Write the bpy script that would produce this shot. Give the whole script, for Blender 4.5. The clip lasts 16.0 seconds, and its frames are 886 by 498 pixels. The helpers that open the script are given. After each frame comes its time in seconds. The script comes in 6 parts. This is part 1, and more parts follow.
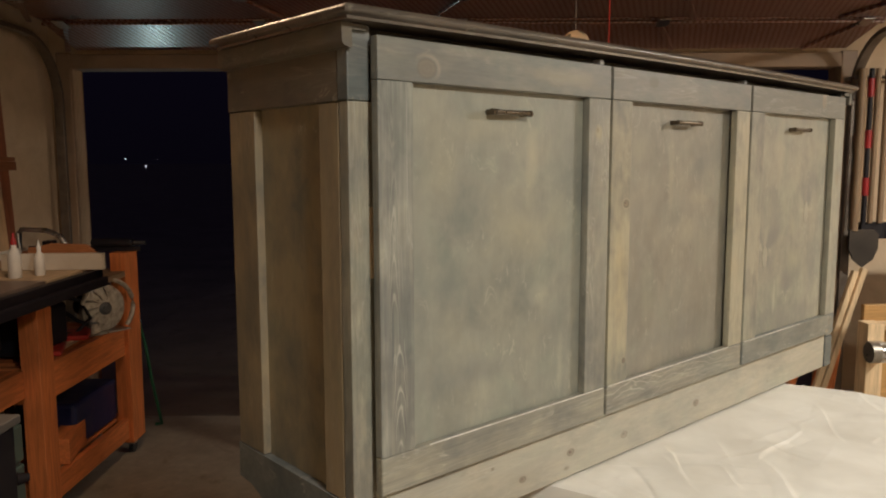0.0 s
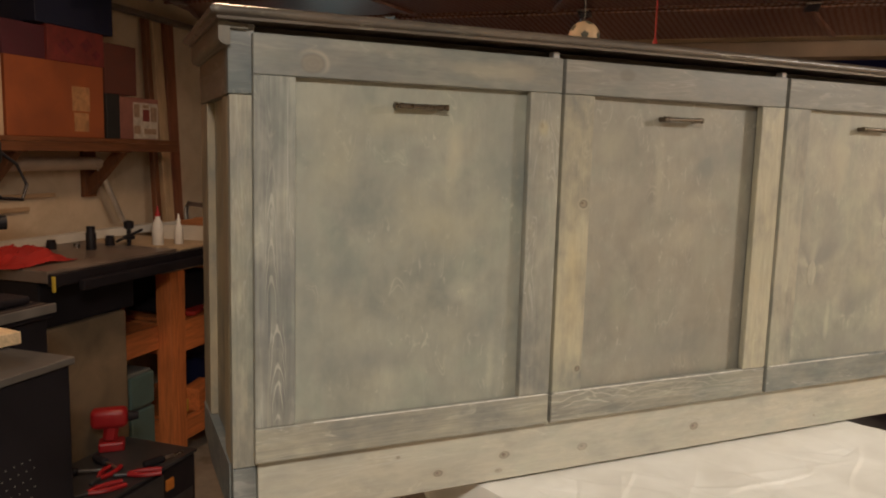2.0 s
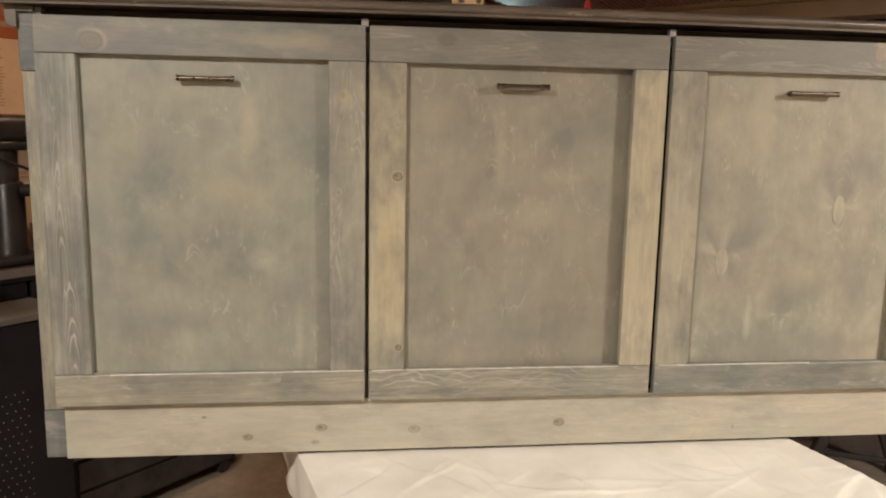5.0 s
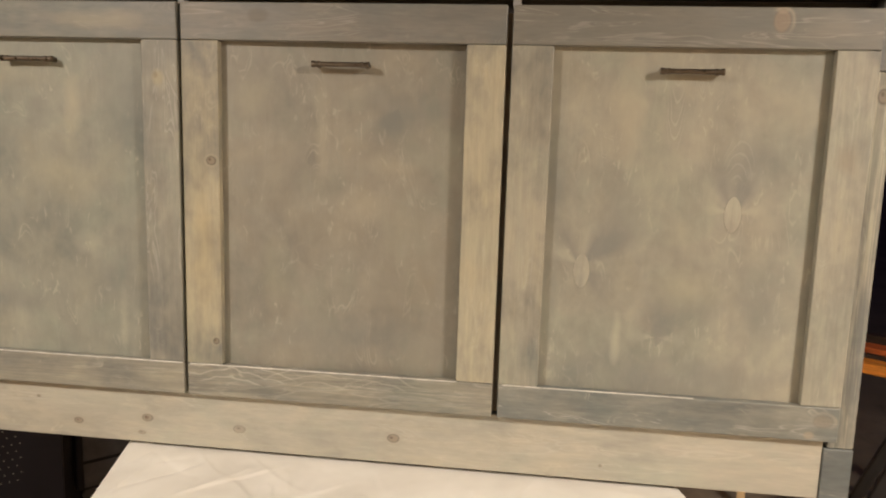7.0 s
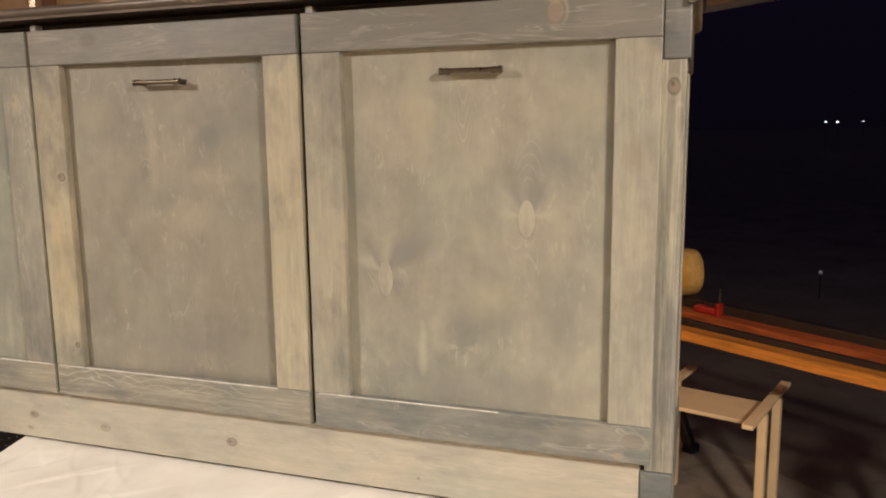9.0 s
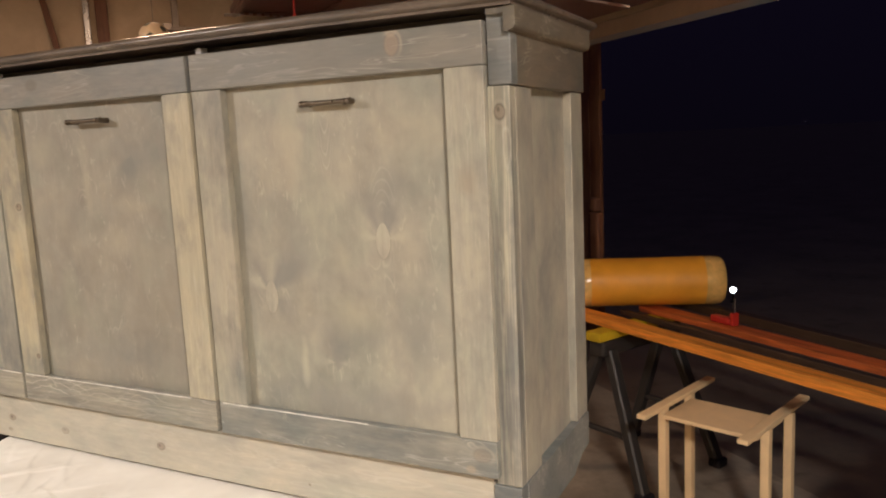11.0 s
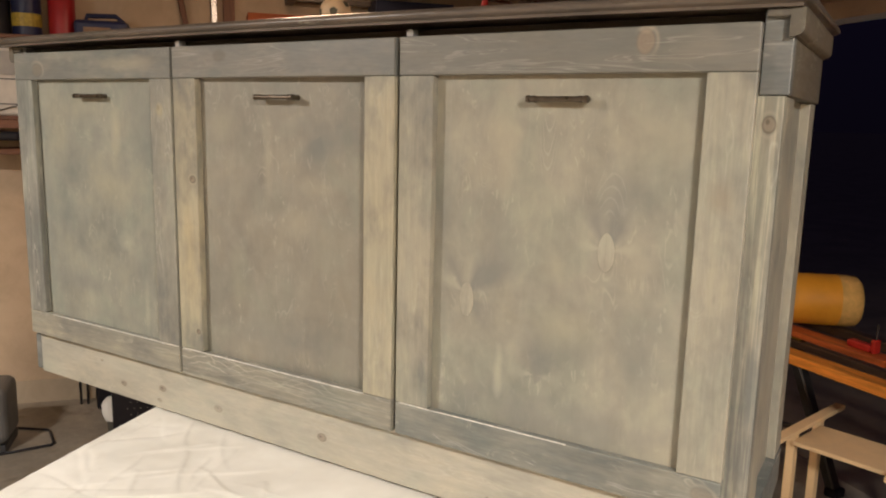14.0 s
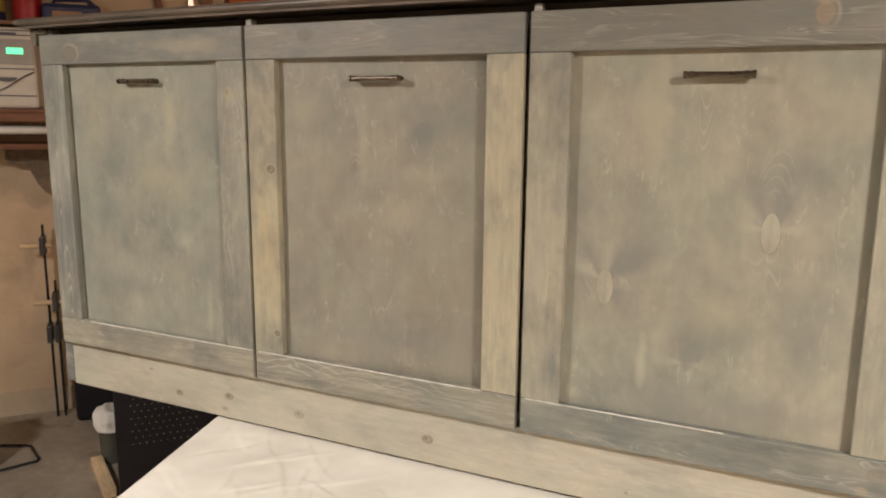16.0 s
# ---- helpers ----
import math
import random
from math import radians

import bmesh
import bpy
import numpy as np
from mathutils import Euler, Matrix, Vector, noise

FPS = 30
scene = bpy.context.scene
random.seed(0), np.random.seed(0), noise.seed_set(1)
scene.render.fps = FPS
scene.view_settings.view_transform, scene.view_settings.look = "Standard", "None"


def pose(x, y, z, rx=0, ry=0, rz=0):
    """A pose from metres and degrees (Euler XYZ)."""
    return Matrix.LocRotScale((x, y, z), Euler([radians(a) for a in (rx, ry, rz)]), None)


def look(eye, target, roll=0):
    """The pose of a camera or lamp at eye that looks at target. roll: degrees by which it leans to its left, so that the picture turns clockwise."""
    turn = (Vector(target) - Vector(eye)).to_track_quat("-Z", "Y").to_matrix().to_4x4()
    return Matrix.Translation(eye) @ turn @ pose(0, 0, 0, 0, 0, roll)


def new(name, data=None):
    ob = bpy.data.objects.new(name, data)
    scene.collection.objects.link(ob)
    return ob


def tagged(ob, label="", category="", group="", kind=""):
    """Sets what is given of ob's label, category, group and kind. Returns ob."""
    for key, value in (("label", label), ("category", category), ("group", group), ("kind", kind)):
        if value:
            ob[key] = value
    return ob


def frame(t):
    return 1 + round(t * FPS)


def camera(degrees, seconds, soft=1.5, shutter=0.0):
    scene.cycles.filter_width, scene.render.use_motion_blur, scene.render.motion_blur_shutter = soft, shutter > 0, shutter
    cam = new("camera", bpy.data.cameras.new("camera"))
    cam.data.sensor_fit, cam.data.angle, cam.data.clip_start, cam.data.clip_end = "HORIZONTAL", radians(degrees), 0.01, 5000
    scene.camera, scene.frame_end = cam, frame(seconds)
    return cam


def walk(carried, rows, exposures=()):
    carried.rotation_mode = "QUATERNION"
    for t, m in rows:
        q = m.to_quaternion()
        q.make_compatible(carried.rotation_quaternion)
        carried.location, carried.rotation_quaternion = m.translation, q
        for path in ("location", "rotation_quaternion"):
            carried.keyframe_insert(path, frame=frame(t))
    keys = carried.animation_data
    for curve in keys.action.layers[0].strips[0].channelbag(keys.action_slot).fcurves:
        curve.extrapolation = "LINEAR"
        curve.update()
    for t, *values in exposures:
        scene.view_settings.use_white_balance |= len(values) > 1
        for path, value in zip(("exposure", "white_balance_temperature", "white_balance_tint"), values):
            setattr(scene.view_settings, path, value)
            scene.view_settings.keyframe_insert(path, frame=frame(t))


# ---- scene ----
cam = camera(60.5, 16.0, soft=2.0)
PATH = [
    (0, (-0.06, -0.017, 1.585), (1.261, 1.467, 1.356), -0.13),
    (0.5, (0.088, -0.036, 1.576), (1.333, 1.515, 1.359), -0.69),
    (1, (0.178, -0.111, 1.587), (1.34, 1.504, 1.385), -1.16),
    (1.5, (0.361, -0.26, 1.587), (1.33, 1.473, 1.35), 0.54),
    (2, (0.51, -0.413, 1.596), (1.32, 1.396, 1.339), 1.51),
    (2.5, (0.598, -0.457, 1.584), (1.335, 1.383, 1.319), 0.67),
    (3, (0.777, -0.448, 1.568), (1.372, 1.443, 1.302), 1.89),
    (3.5, (0.918, -0.471, 1.583), (1.413, 1.451, 1.335), 0.47),
    (4, (1.158, -0.555, 1.578), (1.455, 1.405, 1.313), 1.71),
    (4.5, (1.365, -0.634, 1.582), (1.557, 1.336, 1.292), 1.71),
    (4.7, (1.394, -0.639, 1.592), (1.643, 1.321, 1.283), 1.2),
    (6.8, (2.185, -0.521, 1.58), (1.969, 1.439, 1.247), 1.22),
    (7, (2.259, -0.479, 1.557), (2.015, 1.483, 1.25), 1.74),
    (7.5, (2.446, -0.414, 1.584), (2.203, 1.55, 1.292), 0.21),
    (8, (2.759, -0.41, 1.615), (2.263, 1.496, 1.263), 1.26),
    (8.5, (2.907, -0.405, 1.582), (2.285, 1.466, 1.246), -0.17),
    (9, (2.959, -0.303, 1.575), (2.33, 1.57, 1.268), -0.66),
    (9.2, (2.991, -0.27, 1.576), (2.388, 1.613, 1.272), -1.74),
    (11.3, (3.466, -0.18, 1.609), (2.546, 1.572, 1.319), -2.49),
    (11.5, (3.454, -0.187, 1.613), (2.533, 1.564, 1.318), -2.25),
    (12, (3.423, -0.195, 1.633), (2.516, 1.564, 1.346), -0.96),
    (12.5, (3.376, -0.183, 1.655), (2.425, 1.554, 1.379), 0.18),
    (13, (3.326, -0.179, 1.662), (2.328, 1.53, 1.372), 1.24),
    (13.5, (3.258, -0.204, 1.649), (2.23, 1.485, 1.344), 0.83),
    (14, (3.114, -0.235, 1.643), (2.094, 1.453, 1.309), 1.36),
    (14.5, (2.916, -0.27, 1.64), (1.997, 1.478, 1.326), -0.73),
    (15, (2.763, -0.284, 1.608), (1.979, 1.524, 1.267), -0.33),
    (15.5, (2.733, -0.28, 1.624), (1.957, 1.53, 1.278), 0.24),
    (16, (2.699, -0.357, 1.619), (1.854, 1.42, 1.261), 0.51),
]
EXPOSURES = [(0.0, -0.60, 6600, 6), (2.0, -0.62, 6720, 9), (3.0, -0.58, 6780, 10), (4.5, -0.36, 6680, 11), (7.0, -0.38, 6950, 12), (7.5, -0.42, 6950, 12), (8.0, -0.24, 6880, 12), (9.0, -0.26, 6780, 13),
             (11.5, -0.17, 6550, 14), (12.5, -0.18, 6450, 12), (14.5, -0.27, 6500, 10), (16.0, -0.33, 6520, 11)]
walk(cam, [(t, look(eye, target, roll)) for t, eye, target, roll in PATH], EXPOSURES)


# ---- light ----
world = bpy.data.worlds.new("night_sky")
scene.world = world
world.use_nodes = True
wt = world.node_tree
wtc, wsep, wramp = wt.nodes.new("ShaderNodeTexCoord"), wt.nodes.new("ShaderNodeSeparateXYZ"), wt.nodes.new("ShaderNodeValToRGB")
wramp.color_ramp.elements[0].position, wramp.color_ramp.elements[0].color = 0.0, (0.0028, 0.0020, 0.0050, 1)
wramp.color_ramp.elements[1].position, wramp.color_ramp.elements[1].color = 0.30, (0.0040, 0.0029, 0.0090, 1)
high = wramp.color_ramp.elements.new(1.0)
high.color = (0.026, 0.021, 0.042, 1)
wt.links.new(wtc.outputs["Generated"], wsep.inputs[0])
wt.links.new(wsep.outputs["Z"], wramp.inputs["Fac"])
wt.links.new(wramp.outputs["Color"], wt.nodes["Background"].inputs["Color"])
wt.nodes["Background"].inputs["Strength"].default_value = 1.0

GT = -42.0                                  # the garage stands at 42 degrees to the cabinet
G = pose(0, 0, 0, 0, 0, GT)                 # garage coordinates: x across, y towards the open door


def lamp(name, x, y, z, watts, colour, size, size_y):
    data = bpy.data.lights.new(name, "AREA")
    data.shape, data.size, data.size_y, data.energy, data.color = "RECTANGLE", size, size_y, watts, colour
    ob = new(name, data)
    ob.matrix_world = G @ pose(x, y, z)
    return ob


WARM = (1.0, 0.925, 0.85)
FILL_AMBER = (1.0, 0.66, 0.43)
# the third lamp is an invented fill that warms the left wall and bench
LAMPS = ((3.75, 2.35, 183.0, WARM), (0.9, -0.4, 118.0, WARM), (-0.95, 2.25, 23.0, FILL_AMBER))
for lamp_x, lamp_y, watts, tone in LAMPS:
    lamp("ceiling_bulb", lamp_x, lamp_y, 2.585, watts, tone, 0.40, 0.40)


# ---- materials ----
def material(name):
    m = bpy.data.materials.new(name)
    m.use_nodes = True
    t = m.node_tree
    return m, t, t.nodes["Principled BSDF"]


def node(t, kind, **inputs):
    n = t.nodes.new(kind)
    for key, value in inputs.items():
        n.inputs[key.replace("_", " ")].default_value = value
    return n


def ramp(t, src, stops):
    r = t.nodes.new("ShaderNodeValToRGB")
    e = r.color_ramp.elements
    while len(e) < len(stops):
        e.new(0.5)
    for k, (p, c) in zip(e, stops):
        k.position = p
        k.color = c if len(c) == 4 else (*c, 1)
    t.links.new(src, r.inputs["Fac"])
    return r.outputs["Color"]


def mixed(t, fac, a, b, kind="MIX"):
    n = t.nodes.new("ShaderNodeMix")
    n.data_type, n.blend_type = "RGBA", kind
    for sock, v in ((n.inputs[0], fac), (n.inputs[6], a), (n.inputs[7], b)):
        if isinstance(v, (int, float)):
            sock.default_value = v
        elif isinstance(v, tuple):
            sock.default_value = v if len(v) == 4 else (*v, 1)
        else:
            t.links.new(v, sock)
    return n.outputs[2]


def calc(t, op, a, b=0.0, clamp=False):
    n = t.nodes.new("ShaderNodeMath")
    n.operation, n.use_clamp = op, clamp
    for sock, v in zip(n.inputs, (a, b)):
        if isinstance(v, (int, float)):
            sock.default_value = v
        else:
            t.links.new(v, sock)
    return n.outputs[0]


def coords(t, scale=(1, 1, 1), shift=True, amount=7.0):
    """Object coordinates in metres, with each object's own random offset."""
    tc = t.nodes.new("ShaderNodeTexCoord")
    m = t.nodes.new("ShaderNodeMapping")
    m.inputs["Scale"].default_value = scale
    src = tc.outputs["Object"]
    if shift:
        oi = t.nodes.new("ShaderNodeObjectInfo")
        add = t.nodes.new("ShaderNodeVectorMath")
        add.operation = "ADD"
        mul = calc(t, "MULTIPLY", oi.outputs["Random"], amount)
        t.links.new(src, add.inputs[0])
        t.links.new(mul, add.inputs[1])
        src = add.outputs[0]
    t.links.new(src, m.inputs["Vector"])
    return m.outputs["Vector"]


def noise_tex(t, vec, scale, detail=4.0, rough=0.55, distort=0.0):
    n = node(t, "ShaderNodeTexNoise", Scale=scale, Detail=detail, Roughness=rough, Distortion=distort)
    t.links.new(vec, n.inputs["Vector"])
    return n.outputs["Fac"]


def bump(t, bsdf, height, strength, distance=0.002):
    b = node(t, "ShaderNodeBump", Strength=strength, Distance=distance)
    t.links.new(height, b.inputs["Height"])
    t.links.new(b.outputs["Normal"], bsdf.inputs["Normal"])


BASE = Vector((1.845, 1.36, 0.81))          # middle of the cabinet's underside


def stained(name, axis="z", pale=(0.345, 0.322, 0.248), blue=(0.175, 0.18, 0.168), blend=0.5, grain=1.0, marks=(), streaks=0.3, fans=(), arches=(), loops=0.22, gloss=0.0, lines=0.0, spread=1.0, soft=False, knots=()):
    """Grey-stained pine or plywood with the grain along an axis. marks: (x, z, half width, half height, colour, strength, hard)
    in the cabinet's own metres, for knots and stains that have a shape of their own. fans: (x, z, radius, degrees, half spread,
    colour, strength), the grain that sweeps out from a knot.
    arches: (x, z, half width, height, lines, strength), nested pale arches of the growth rings, tip down for a negative height.
    knots: (x, z, half width, half height, colour, strength), a ringed oval knot with a pale swirl over it. soft: rubbed plywood
    with round clouds and hardly any grain."""
    m, t, bsdf = material(name)
    along = {"x": (0.10, 1, 1), "y": (1, 0.10, 1), "z": (1, 1, 0.10)}[axis]
    loose = {"x": (0.3, 1, 1), "y": (1, 0.3, 1), "z": (1, 1, 0.3)}[axis]
    vec, flat = coords(t, along), coords(t, {"x": (0.5, 1, 1), "y": (1, 0.5, 1), "z": (1, 1, 0.8 if soft else 0.62)}[axis])
    blotch = noise_tex(t, flat, 4.2, 2.0, 0.5, 0.3)
    cloud = noise_tex(t, flat, 10.5, 3.0, 0.55, 0.5)
    mottle = noise_tex(t, flat, 36.0, 3.0, 0.6, 0.3)
    fine = noise_tex(t, vec, 42.0, 6.0, 0.7, 0.6)
    hair = noise_tex(t, vec, 230.0, 3.0, 0.6)
    f = calc(t, "ADD", calc(t, "MULTIPLY", blotch, 0.41), calc(t, "MULTIPLY", cloud, 0.40))
    f = calc(t, "ADD", f, calc(t, "MULTIPLY", mottle, 0.19))
    o = 0.22 * (blend - 0.5)
    col = ramp(t, f, ((0.487 - 0.092 * spread - o, blue), (0.487 - o, tuple(0.52 * a + 0.48 * b for a, b in zip(pale, blue))), (0.487 + 0.098 * spread - o, pale)))
    # the stain leans green in some clouds and warm in others
    col = mixed(t, 0.8, col, ramp(t, noise_tex(t, flat, 6.5, 3.0, 0.55, 0.8), ((0.36, (0.93, 0.985, 0.975)), (0.5, (1, 1, 1)), (0.64, (1.02, 1.0, 0.97)))), "MULTIPLY")
    col = mixed(t, 0.36 * grain, col, ramp(t, fine, ((0.3, (0.55, 0.55, 0.56)), (0.62, (1.12, 1.1, 1.06)))), "MULTIPLY")
    col = mixed(t, 0.24 * grain, col, ramp(t, hair, ((0.35, (0.62, 0.6, 0.58)), (0.6, (1.1, 1.1, 1.1)))), "MULTIPLY")
    if soft:
        # small pale dabs where the stain did not take
        dab = ramp(t, noise_tex(t, coords(t, {"x": (0.4, 1, 1), "y": (1, 0.4, 1), "z": (1, 1, 0.4)}[axis]), 75.0, 2.0, 0.5, 0.8), ((0.62, (0, 0, 0)), (0.72, (1, 1, 1))))
        few = ramp(t, noise_tex(t, flat, 8.0, 2.0, 0.5), ((0.48, (0, 0, 0)), (0.62, (1, 1, 1))))
        col = mixed(t, calc(t, "MULTIPLY", calc(t, "MULTIPLY", dab, few), 0.34), col, (0.52, 0.49, 0.39))
    # soft short strokes along the grain
    stroke = noise_tex(t, coords(t, {"x": (0.2, 1, 1), "y": (1, 0.2, 1), "z": (1, 1, 0.2)}[axis]), 62.0, 3.0, 0.6, 0.2)
    col = mixed(t, 0.2 if soft else 0.45, col, ramp(t, stroke, ((0.32, (0.86, 0.87, 0.89)), (0.5, (1, 1, 1)), (0.68, (1.13, 1.11, 1.06)))), "MULTIPLY")
    if lines:
        # raised growth lines that run the length of the board
        v = coords(t, {"x": (0.03, 1, 1), "y": (1, 0.03, 1), "z": (1, 1, 0.03)}[axis])
        col = mixed(t, lines, col, ramp(t, noise_tex(t, v, 85.0, 2.0, 0.5, 0.5), ((0.38, (0.6, 0.61, 0.62)), (0.5, (1, 1, 1)), (0.57, (1.5, 1.45, 1.32)), (0.62, (0.9, 0.9, 0.9)))), "MULTIPLY")
    # short pale flecks and grey smears left by the rag
    smear = noise_tex(t, coords(t, loose), 26.0, 5.0, 0.66, 1.4)
    col = mixed(t, 0.15 + 0.25 * grain, col, ramp(t, smear, ((0.30, (0.72, 0.74, 0.77)), (0.48, (1, 1, 1)), (0.60, (1.0, 1.0, 1.0)), (0.69, (1.34, 1.31, 1.24)))), "MULTIPLY")
    # pale raised streaks where the stain was rubbed off the hard grain
    streak = ramp(t, noise_tex(t, vec, 17.0, 2.0, 0.5, 2.6), ((0.56, (0, 0, 0)), (0.575, (1, 1, 1)), (0.60, (0, 0, 0)), (0.64, (0, 0, 0)), (0.652, (1, 1, 1)), (0.67, (0, 0, 0))))
    gate = ramp(t, blotch, ((0.45, (0, 0, 0)), (0.58, (1, 1, 1))))
    col = mixed(t, calc(t, "MULTIPLY", calc(t, "MULTIPLY", streak, gate), streaks), col, (0.58, 0.57, 0.50))
    # short curved grain lines
    curl = ramp(t, noise_tex(t, coords(t, loose), 15.0, 1.5, 0.5, 2.2), ((0.535, (0, 0, 0)), (0.552, (1, 1, 1)), (0.572, (0, 0, 0)), (0.60, (0, 0, 0)), (0.617, (1, 1, 1)), (0.637, (0, 0, 0))))
    curl_gate = ramp(t, noise_tex(t, flat, 14.0, 3.0, 0.6), ((0.54, (0, 0, 0)), (0.64, (1, 1, 1))))
    col = mixed(t, calc(t, "MULTIPLY", calc(t, "MULTIPLY", curl, curl_gate), loops * 2), col, (0.56, 0.53, 0.42))
    if marks or fans or arches or knots:
        tc = t.nodes.new("ShaderNodeTexCoord")
        sep = t.nodes.new("ShaderNodeSeparateXYZ")
        wob = t.nodes.new("ShaderNodeTexNoise")
        wob.inputs["Scale"].default_value, wob.inputs["Detail"].default_value = 13.0, 2.5
        t.links.new(tc.outputs["Object"], wob.inputs["Vector"])
        t.links.new(tc.outputs["Object"], sep.inputs[0])
        ripple = calc(t, "SUBTRACT", wob.outputs["Fac"], 0.5)
    for x, z, w, h, tint, strength, hard in marks:
        dx = calc(t, "DIVIDE", calc(t, "SUBTRACT", sep.outputs["X"], x - BASE.x), w)
        dz = calc(t, "DIVIDE", calc(t, "SUBTRACT", sep.outputs["Z"], z - BASE.z), h)
        r = calc(t, "SQRT", calc(t, "ADD", calc(t, "MULTIPLY", dx, dx), calc(t, "MULTIPLY", dz, dz)))
        r = calc(t, "ADD", r, calc(t, "MULTIPLY", ripple, 2.2 * (1 - hard)))
        if 0.1 <= hard < 1.0 and sum(tint) < 0.3 and w < 0.014:
            # a knot: faint swirl round it, pale rim, dark bark line, off-centre dark heart
            halo = calc(t, "MULTIPLY", calc(t, "SUBTRACT", 2.4, r), 0.5, True)
            rim = calc(t, "SUBTRACT", 1.0, calc(t, "MULTIPLY", calc(t, "ABSOLUTE", calc(t, "SUBTRACT", r, 1.45)), 2.6), True)
            ring = calc(t, "SUBTRACT", 1.0, calc(t, "MULTIPLY", calc(t, "ABSOLUTE", calc(t, "SUBTRACT", r, 0.92)), 4.2), True)
            disc = calc(t, "MULTIPLY", calc(t, "SUBTRACT", 0.95, r), 4.0, True)
            hx_, hz_ = calc(t, "ADD", dx, 0.3), calc(t, "SUBTRACT", dz, 0.2)
            heart = calc(t, "MULTIPLY", calc(t, "SUBTRACT", 0.42, calc(t, "SQRT", calc(t, "ADD", calc(t, "MULTIPLY", hx_, hx_), calc(t, "MULTIPLY", hz_, hz_)))), 5.0, True)
            col = mixed(t, calc(t, "MULTIPLY", halo, 0.22 * strength), col, tuple(1.5 * v for v in tint))
            col = mixed(t, calc(t, "MULTIPLY", rim, 0.35 * strength), col, (0.42, 0.39, 0.30))
            col = mixed(t, calc(t, "MULTIPLY", disc, 0.7 * strength), col, tuple(min(0.5, 1.9 * v) for v in tint))
            col = mixed(t, calc(t, "MULTIPLY", ring, 0.85 * strength), col, tuple(0.75 * v for v in tint))
            col = mixed(t, calc(t, "MULTIPLY", heart, 0.8 * strength), col, tuple(0.7 * v for v in tint))
            continue
        mask = calc(t, "MULTIPLY", calc(t, "SUBTRACT", 1.15, r), 0.9 + 8 * hard, True)
        col = mixed(t, calc(t, "MULTIPLY", mask, strength * 0.8), col, tint)
    for x, z, w, h, tint, strength in knots:
        dx = calc(t, "DIVIDE", calc(t, "SUBTRACT", sep.outputs["X"], x - BASE.x), w)
        dz = calc(t, "DIVIDE", calc(t, "SUBTRACT", sep.outputs["Z"], z - BASE.z), h)
        r = calc(t, "SQRT", calc(t, "ADD", calc(t, "MULTIPLY", dx, dx), calc(t, "MULTIPLY", dz, dz)))
        r = calc(t, "ADD", r, calc(t, "MULTIPLY", ripple, 0.9))
        disc = calc(t, "MULTIPLY", calc(t, "SUBTRACT", 1.05, r), 4.5, True)
        rings = calc(t, "MULTIPLY", calc(t, "ADD", calc(t, "SINE", calc(t, "MULTIPLY", r, 15.0)), 1.0), 0.5)
        swirl = calc(t, "SUBTRACT", 1.0, calc(t, "MULTIPLY", calc(t, "ABSOLUTE", calc(t, "SUBTRACT", r, 1.3)), 3.4), True)
        swirl = calc(t, "MULTIPLY", swirl, calc(t, "ADD", calc(t, "MULTIPLY", calc(t, "ADD", dz, dx), 0.5), 0.35, True))
        rim = calc(t, "SUBTRACT", 1.0, calc(t, "MULTIPLY", calc(t, "ABSOLUTE", calc(t, "SUBTRACT", r, 0.97)), 6.0), True)
        col = mixed(t, calc(t, "MULTIPLY", disc, 0.8 * strength), col, tint)
        col = mixed(t, calc(t, "MULTIPLY", calc(t, "MULTIPLY", disc, rings), 0.3 * strength), col, tuple(0.7 * v for v in tint))
        col = mixed(t, calc(t, "MULTIPLY", rim, 0.4 * strength), col, tuple(0.62 * v for v in tint))
        col = mixed(t, calc(t, "MULTIPLY", swirl, 0.6 * strength), col, (0.47, 0.41, 0.30))
    for x, z, radius, angle, spread, tint, strength in fans:
        dx = calc(t, "SUBTRACT", sep.outputs["X"], x - BASE.x)
        dz = calc(t, "SUBTRACT", sep.outputs["Z"], z - BASE.z)
        c, sn = math.cos(radians(angle)), math.sin(radians(angle))
        u = calc(t, "ADD", calc(t, "MULTIPLY", dx, c), calc(t, "MULTIPLY", dz, sn))
        w = calc(t, "SUBTRACT", calc(t, "MULTIPLY", dz, c), calc(t, "MULTIPLY", dx, sn))
        turn = calc(t, "ABSOLUTE", calc(t, "ARCTAN2", w, u))
        turn = calc(t, "ADD", turn, calc(t, "MULTIPLY", ripple, 0.5))
        edge = calc(t, "MULTIPLY", calc(t, "SUBTRACT", radians(spread), turn), 3.2, True)
        r = calc(t, "DIVIDE", calc(t, "SQRT", calc(t, "ADD", calc(t, "MULTIPLY", dx, dx), calc(t, "MULTIPLY", dz, dz))), radius)
        reach = calc(t, "MULTIPLY", calc(t, "SUBTRACT", 1.05, calc(t, "ADD", r, calc(t, "MULTIPLY", ripple, 0.9))), 1.5, True)
        col = mixed(t, calc(t, "MULTIPLY", calc(t, "MULTIPLY", edge, reach), strength), col, tint)
    for x, z, w, h, lines, strength in arches:
        dx = calc(t, "DIVIDE", calc(t, "SUBTRACT", sep.outputs["X"], x - BASE.x), w)
        dz = calc(t, "DIVIDE", calc(t, "SUBTRACT", sep.outputs["Z"], z - BASE.z), h)
        dx2 = calc(t, "MULTIPLY", dx, dx)
        v = calc(t, "ADD", calc(t, "ADD", dz, dx2), calc(t, "MULTIPLY", ripple, 1.3))
        wave = calc(t, "SINE", calc(t, "MULTIPLY", v, 6.283 * lines))
        line = calc(t, "MULTIPLY", calc(t, "SUBTRACT", wave, 0.72), 5.0, True)
